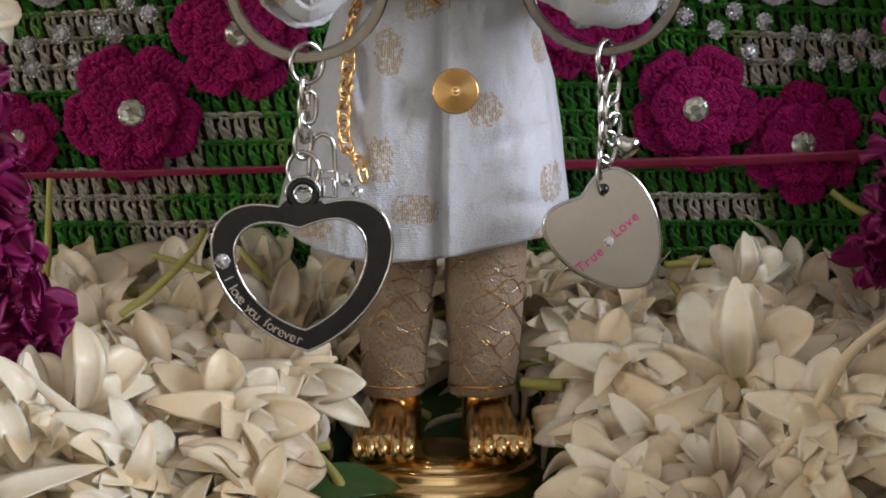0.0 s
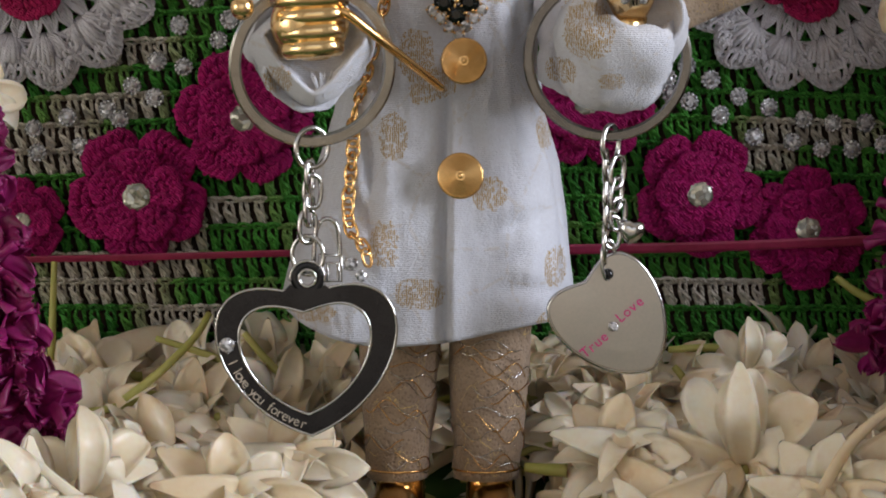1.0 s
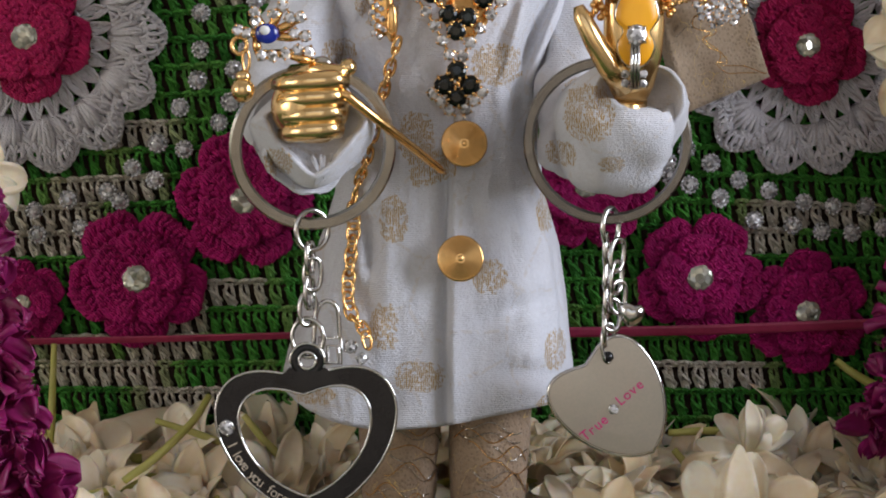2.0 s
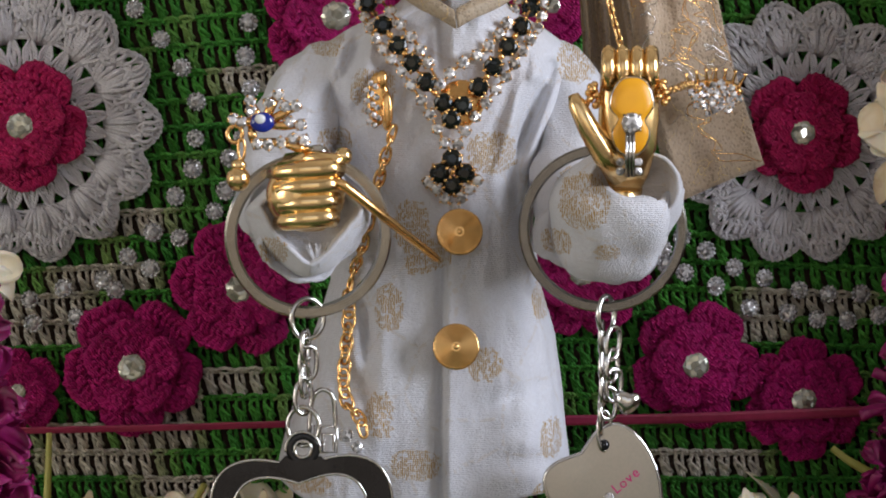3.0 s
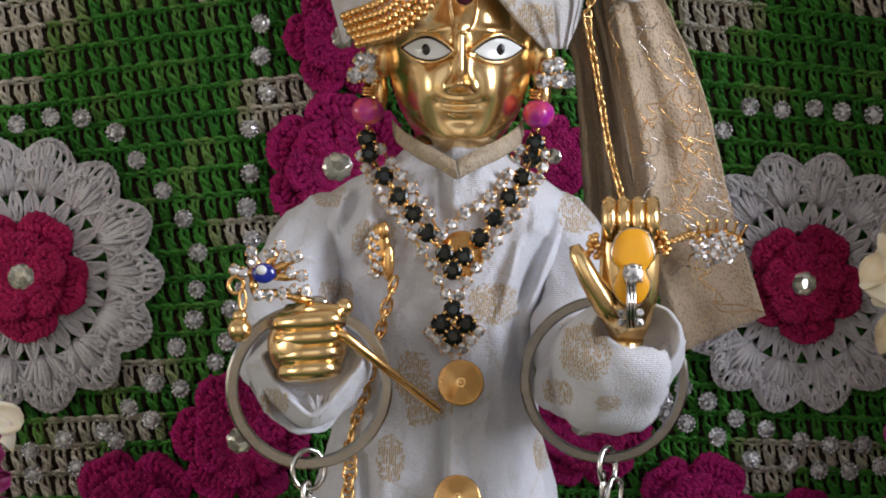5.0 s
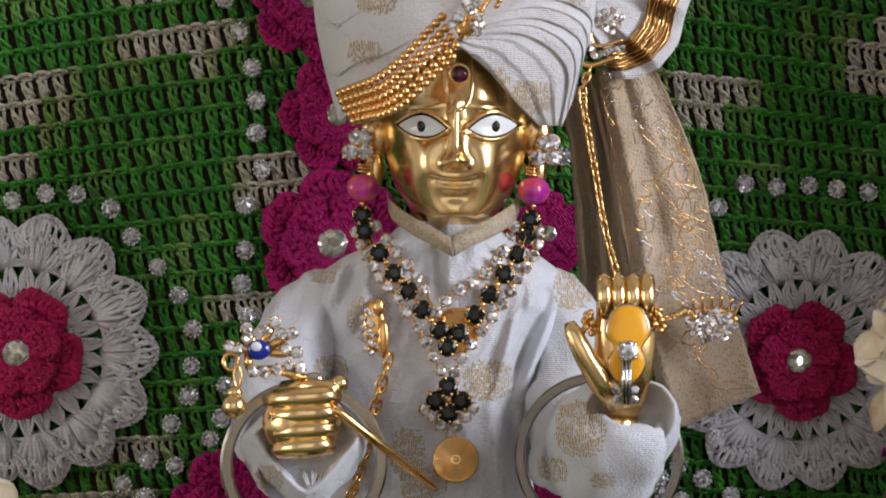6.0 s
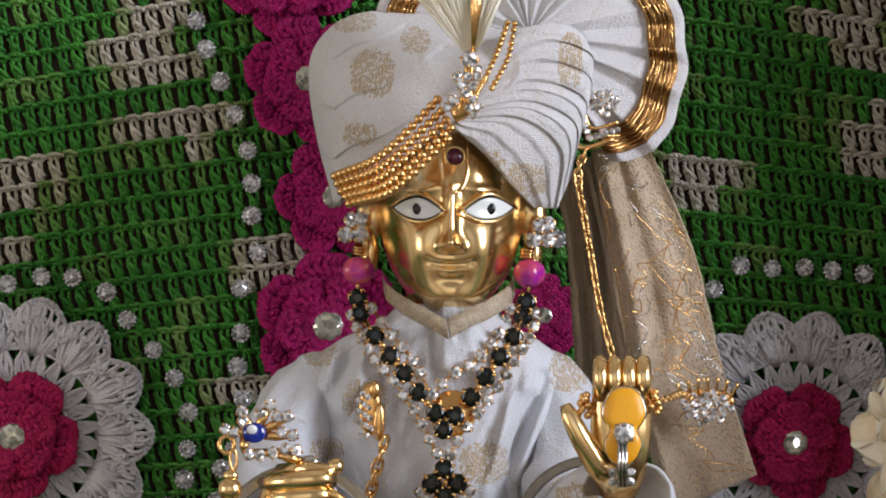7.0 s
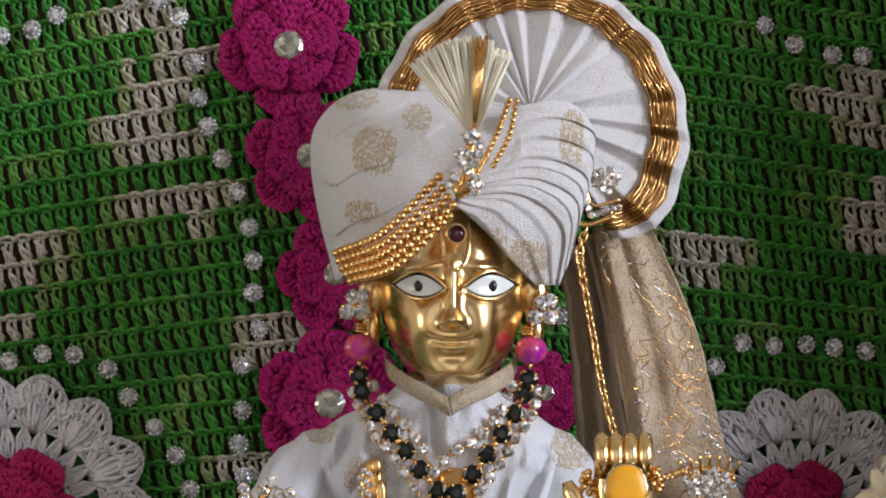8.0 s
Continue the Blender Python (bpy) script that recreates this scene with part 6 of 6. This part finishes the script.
def petal_shape(long, wide, cup, curl, seed, twisty=0.0):
    """One petal along +x from the flower's throat; z is the flower's axis."""
    loops = []
    gs = [-1 + k / 3 for k in range(7)]
    for i in range(14):
        f = i / 13
        half = wide * (0.30 + 0.70 * math.sin(0.5 * math.pi * min(1.0, f / 0.58))) * (1.0 if f < 0.58 else max(0.03, 1 - ((f - 0.58) / 0.425) ** 2.5) ** 0.5)
        loop = []
        for low, row in ((0, gs), (1, gs[-2:0:-1])):
            for g in row:
                z = cup * math.sin(f * 2.2) * long - curl * long * max(0, f - 0.55) ** 2 * 3.0 + 0.42 * half * g * g + 5 * fbm(f * 3 + seed, g, seed) * f
                z += 1.2 * math.cos(12 * g) * math.sin(math.pi * f) - low * 5.0 * math.sqrt(1 - g * g)
                loop.append(Vector((long * f * (1 - 0.10 * curl * f), half * g + twisty * 10 * f * f, z)) * K)
        loops.append(loop)
    return Shape().rings(loops)


for j, (lo, wi, cu, cr, tw) in enumerate(((128, 25, 0.16, 0.50, 0.6), (134, 28, 0.26, 0.20, -0.5), (120, 29, 0.10, 0.95, 0.4), (142, 22, 0.34, 0.50, 0.0), (110, 29, 0.42, 0.1, 0.3), (128, 28, 0.20, 1.3, -0.8))):
    shared(f"petal_mesh_{j}", petal_shape(lo, wi, cu, cr, j * 3.3, tw), PETAL)
stalk_path = smooth_path([(0, 0, 4), (2, 1, -30), (8, -3, -64), (18, 2, -104)], 9)
shared("stalk_mesh", Shape().tube([Vector(p) * K for p in stalk_path], [9 * K, 7.5 * K, 7 * K, 6.5 * K, 6.5 * K, 6.5 * K, 6.5 * K, 7 * K, 7.5 * K], 8), STALK)
BLOOM_LABELS = ("cream white jasmine blossom heaped among others on the altar", "half-open white jasmine blossom lying in the heap", "tight cupped white jasmine blossom in the heap", "fading jasmine blossom with curled petals in the heap")


def blossom(kind):
    """A jasmine blossom at the origin, axis up: two whorls of petals on a stalk."""
    b = thing("jasmine_blossom", (0, 0, 0), BLOOM_LABELS[kind], "flower", "jasmine blossoms on the altar")
    outer, inner, lift, lift2 = ((7, 6, 12, 46), (8, 5, 34, 62), (6, 6, 54, 74), (9, 6, -2, 32))[kind]
    for i in range(outer + inner):
        first = i < outer
        a = 360 * (i + (0 if first else 0.5)) / (outer if first else inner) + FR.uniform(-13, 13)
        tilt = (lift if first else lift2) + FR.uniform(-14, 14)
        ob = new("petal", MESHES[f"petal_mesh_{FR.randrange(6)}"])
        ob.parent = b
        ob.matrix_basis = pose(0, 0, 0, 0, 0, a) @ pose(4 * K, 0, 0, FR.uniform(-14, 14), -tilt, 0) @ Matrix.Scale(FR.uniform(0.84, 1.08) * (1 if first else 0.86), 4)
    ob = new("stalk", MESHES["stalk_mesh"])
    ob.parent = b
    tagged(ob, "pale green stalk")
    return b


def heap(u, w):
    """Height of the heap's top above the altar, in plan units."""
    h = np.interp(w, (-650, -450, -250, 0, 200, 400), (85, 130, 190, 265, 315, 345))
    h += 120 * math.exp(-((u - 40) / 230.0) ** 2 - ((w + 430) / 170.0) ** 2)
    h += 130 * math.exp(-((u - 1560) / 200.0) ** 2 - ((w + 380) / 200.0) ** 2)
    h += 60 * math.exp(-((u - 560) / 110.0) ** 2 - ((w + 180) / 120.0) ** 2)
    h += 40 * math.exp(-((u - 1240) / 200.0) ** 2 - ((w + 160) / 150.0) ** 2)
    h -= 110 * math.exp(-((u - 784) / 150.0) ** 2 - ((w - 60) / 160.0) ** 2)
    return h


def clear_of_figure(u, w, slack=0.0):
    if w < 60 and abs(u - 782) < 265 + slack - 60 * max(0.0, min(1.0, (w + 20) / 80.0)):
        return False
    return abs(u - 782) > 120 or w > 150


def place(u, w, h):
    return Vector(((u - 784) * K * (FAR + w) / FAR, w * K, h * K))


masters = [blossom(k) for k in range(4)]
used = [False] * 4
for w in range(-620, 400, 92):
    for i in range(16):
        u = -70 + i * 116 + FR.uniform(-44, 44) + (w // 92 % 2) * 58
        ww = w + FR.uniform(-30, 30)
        if not clear_of_figure(u, ww):
            continue
        top = heap(u, ww)
        k = FR.choices(range(4), (5, 3, 2, 3))[0]
        axis = Vector((FR.gauss(0, 0.75), FR.gauss(-1.0, 0.6), 0.6)).normalized()
        if u > 560 and u < 1010 and ww < 60:
            axis.x += 0.9 if u < 782 else -0.9
            axis.x *= -0.5
        turn = axis.to_track_quat("Z", "Y").to_matrix().to_4x4()
        m = Matrix.Translation(place(u, ww, top - FR.uniform(0, 40))) @ turn @ pose(0, 0, 0, 0, 0, FR.uniform(0, 360)) @ Matrix.Scale(FR.uniform(0.85, 1.4), 4)
        if not used[k]:
            used[k] = True
            masters[k].matrix_basis = m
        else:
            c = copy_thing(masters[k], Matrix.Identity(4))
            c.scale = (1, 1, 1)
            c.matrix_basis = m

def bud():
    """A closed bud: furled petals on a pale green tube, along +z."""
    b = thing("jasmine_bud", (0, 0, 0), "closed cream jasmine bud on a pale green tube in the heap", "flower bud", "jasmine buds on the altar")
    loops = []
    for i in range(16):
        f = i / 15
        r = 24 * math.sin(math.pi * min(1, 0.10 + 0.88 * f)) ** 0.75 + 1
        loops.append([Vector((r * (1 + 0.10 * math.sin(3 * t + 4.5 * f)) * math.cos(t), r * (1 + 0.10 * math.sin(3 * t + 4.5 * f)) * math.sin(t), 92 * f)) * K for t in np.linspace(0, 2 * math.pi, 25)[:-1]])
    part("furled_petals", Shape().rings(loops), PETAL, b)
    part("tube", Shape().tube([Vector(q) * K for q in smooth_path([(0, 0, 5), (1, 2, -30), (5, 4, -70), (14, 2, -108)], 9)], [9 * K, 8 * K, 7 * K, 7 * K, 7 * K, 7 * K, 7.5 * K, 8 * K, 8.5 * K], 8), STALK, b, "pale green tube")
    return b


bud_master = bud()
BR = random.Random(17)
first_bud = True
for i in range(64):
    u, w = BR.uniform(-20, 1590), BR.uniform(-480, 330)
    if not clear_of_figure(u, w):
        continue
    axis = Vector((BR.gauss(0, 0.9), BR.gauss(-0.5, 0.5), BR.uniform(-0.3, 0.7))).normalized()
    m = Matrix.Translation(place(u, w, heap(u, w) + BR.uniform(10, 45))) @ axis.to_track_quat("Z", "Y").to_matrix().to_4x4() @ Matrix.Scale(BR.uniform(0.85, 1.3), 4)
    ob = bud_master if first_bud else copy_thing(bud_master, Matrix.Identity(4))
    ob.scale = (1, 1, 1)
    ob.matrix_basis = m
    first_bud = False
for u, v, w, k, size, ax in ((1318, 690, -260, 3, 1.6, (-0.25, -1.0, 0.15)), (1322, 515, 90, 3, 0.85, (0.0, -1.0, 0.3)), (1120, 690, -150, 1, 1.25, (-0.2, -0.8, 0.5)), (500, 700, -190, 1, 1.2, (0.2, -0.9, 0.4)),
                             (390, 770, -330, 1, 1.35, (0.3, -1.0, 0.5)), (130, 760, -420, 3, 1.35, (0.2, -1.0, 0.6)), (1520, 790, -420, 1, 1.5, (-0.4, -1.0, 0.5))):
    c = copy_thing(masters[k], Matrix.Identity(4))
    c.scale = (1, 1, 1)
    c.matrix_basis = Matrix.Translation(P(u, v, w)) @ Vector(ax).to_track_quat("Z", "Y").to_matrix().to_4x4() @ Matrix.Scale(size, 4)

# loose petals that fill the heap below the blossoms
fill = Shape()
kinds = [petal_shape(120, 28, c, q, s) for c, q, s in ((0.2, 0.4, 1.0), (0.4, 0.1, 5.0), (0.1, 0.9, 9.0))]
for i in range(480):
    u, w = FR.uniform(-150, 1720), FR.uniform(-640, 400)
    if not clear_of_figure(u, w, -30):
        continue
    src = FR.choice(kinds)
    m = Matrix.Translation(place(u, w, heap(u, w) - 50 - 60 * FR.random())) @ Euler([FR.uniform(-1.2, 1.2), FR.uniform(-1.2, 1.2), FR.uniform(0, 6.3)]).to_matrix().to_4x4()
    fill.add([m @ Vector(p) for p in src.v], src.f)
single("loose_petals", fill, PETAL, "loose white jasmine petals filling the heap on the altar", "petals", kind="stuff")
# Dark green sheet added below the heap to stand in for shade in its gaps.
bed = Shape()
bed.sheet([[place(u, w, max(2.0, heap(u, w) - 95) if clear_of_figure(u, w, -60) else 2.0) for u in range(-260, 1860, 40)] for w in range(410, -700, -30)], 0.0004)
single("leaf_bed", bed, GREEN_LEAF, "added dark green sheet for the shaded gaps under the blossoms", "leaves", kind="stuff")


def stem(pts, r, label="cut yellow-green flower stem lying on the blossoms"):
    q = smooth_path(pts, 14)
    single("cut_stem", Shape().tube([P(*p) for p in q], [r * K * (0.8 + 0.35 * i / 13) for i in range(14)], 8), STALK, label, "stem", "cut stems among the blossoms", at=P(*pts[0]))


for pts, r in ((((358, 405, 130), (330, 450, 90), (270, 510, 60), (205, 562, 40)), 7.5), (((82, 312, 300), (78, 400, 300), (74, 490, 290)), 7), (((262, 450, 250), (340, 475, 240), (430, 510, 230)), 7),
               (((420, 440, 260), (470, 500, 250), (520, 540, 230)), 8), (((1478, 338, 300), (1510, 362, 290), (1560, 390, 280)), 8), (((1180, 470, 230), (1250, 466, 220), (1300, 470, 200)), 8),
               (((925, 684, -80), (960, 688, -95), (1000, 690, -100)), 11), (((606, 752, -150), (600, 742, -190), (590, 730, -120)), 11), (((440, 665, -90), (420, 690, -110), (414, 730, -130)), 8), (((560, 820, -330), (590, 860, -380), (610, 900, -420)), 10),
               (((1190, 500, 160), (1215, 530, 150), (1240, 560, 140)), 8), (((110, 585, 60), (170, 580, 60), (240, 560, 60)), 8)):
    stem(pts, r)
for i in range(70):
    u, w = FR.uniform(20, 1560), FR.uniform(-420, 330)
    if not clear_of_figure(u, w):
        continue
    c = place(u, w, heap(u, w) + FR.uniform(5, 40))
    a, long = FR.uniform(0, 6.28), FR.uniform(45, 80) * K
    d = Vector((math.cos(a), 0.5 * math.sin(a), FR.uniform(-0.4, 0.5))) * long
    single("cut_stem", Shape().tube([c - d, c - d * 0.3 + Vector((0, 0, 0.0008)), c + d * 0.4 + Vector((0, 0, 0.0006)), c + d], [6 * K, 6.5 * K, 7 * K, 8 * K], 8), STALK, "short pale green flower stalk among the blossoms", "stem", "cut stems among the blossoms", at=c)
for pts in (((20, 655, -470), (110, 735, -520), (230, 820, -540), (350, 900, -560)), ((1600, 560, -470), (1510, 640, -500), (1440, 760, -520), (1375, 845, -500))):
    q = smooth_path(pts, 24)
    s = Shape().tube([P(*p) for p in q], [K * (3 + 8 * math.sin(math.pi * min(1, 0.1 + i / 25))) for i in range(24)], 8, flat=0.4)
    single("long_petal", s, PETAL, "long narrow white petal lying across the blossoms", "petal", "long petals", at=P(*pts[1]))

leaf = []
for i in range(15):
    f = i / 14
    half = 48 * math.sin(math.pi * min(1, 0.06 + 0.94 * f)) ** 0.8
    leaf.append([P(470 + 240 * f, 862 + 14 * f + g * half * 0.75 + 6 * math.sin(f * 7), -330 - 60 * (g + 1) - 14 * abs(g)) for g in np.linspace(-1, 1, 9)])
single("green_leaf", Shape().sheet(leaf, 0.0003), GREEN_LEAF, "dark green leaf lying before the pedestal", "leaf", at=P(590, 870, -360))

# ---- magenta garlands at the sides ----


def garland(path, r, count, seed, label):
    rng = random.Random(seed)
    q = smooth_path(path, 200)
    g = thing("flower_garland", P(*path[-1]), label, "garland", "garlands beside the figure")
    part("cord", Shape().tube([P(*p) for p in q[::5]], 9 * K, 8), ORCHID, g)
    for i in range(count):
        p = q[int(199 * (i + rng.random()) / count)]
        out = Vector((rng.gauss(0, 1), rng.gauss(-0.35, 0.8), rng.gauss(0, 0.6))).normalized()
        m = Matrix.Translation(P(*p) + out * r * K * rng.uniform(0.05, 0.35)) @ (out + Vector((0, 0, rng.uniform(-0.5, 0.3)))).to_track_quat("X", "Z").to_matrix().to_4x4() @ pose(0, 0, 0, rng.uniform(0, 360)) @ Matrix.Scale(rng.uniform(0.75, 1.15) * r / 62.0, 4)
        piece("petal", f"ruffle_mesh_{rng.randrange(3)}", m, g)
    return g


def ruffle(seed):
    s = Shape()
    grid = []
    for i in range(13):
        f = i / 12
        half = 30 * math.sin(math.pi * min(1, 0.12 + 0.8 * f)) ** 0.7
        grid.append([Vector((66 * f, half * g, 8 * math.sin(f * 2.5) + (9 * f) * math.sin(5.0 * g + seed) * abs(g) + 6 * f * f * math.sin(9 * g + 2 * seed) + 7 * g * g)) * K for g in np.linspace(-1, 1, 13)])
    return s.sheet(grid, 0.00012)


for k in range(3):
    shared(f"ruffle_mesh_{k}", ruffle(k * 2.1), ORCHID)
garland([(-120, -80, -150), (-62, 120, -180), (-28, 300, -200), (0, 450, -220), (28, 560, -230), (70, 625, -240)], 66, 150, 2, "thick garland of ruffled magenta petals hanging to the blossoms")
garland([(1680, -500, -60), (1645, -150, -40), (1628, 120, 0), (1600, 330, 40), (1572, 420, 60), (1560, 470, 70)], 60, 120, 9, "garland of ruffled maroon petals hanging beside the figure")
for u, v, w, k, ax in ((1640, -262, -60, 0, (-0.9, -0.6, 0.2)), (-110, 12, -140, 1, (1.0, -0.5, 0.1)), (1650, -195, -70, 1, (-0.6, -0.8, 0.0))):
    c = copy_thing(masters[k], Matrix.Identity(4))
    c.scale = (1, 1, 1)
    c.matrix_basis = Matrix.Translation(P(u, v, w)) @ Vector(ax).to_track_quat("Z", "Y").to_matrix().to_4x4()
    tagged(c, "white jasmine blossom tied into the hanging garland")
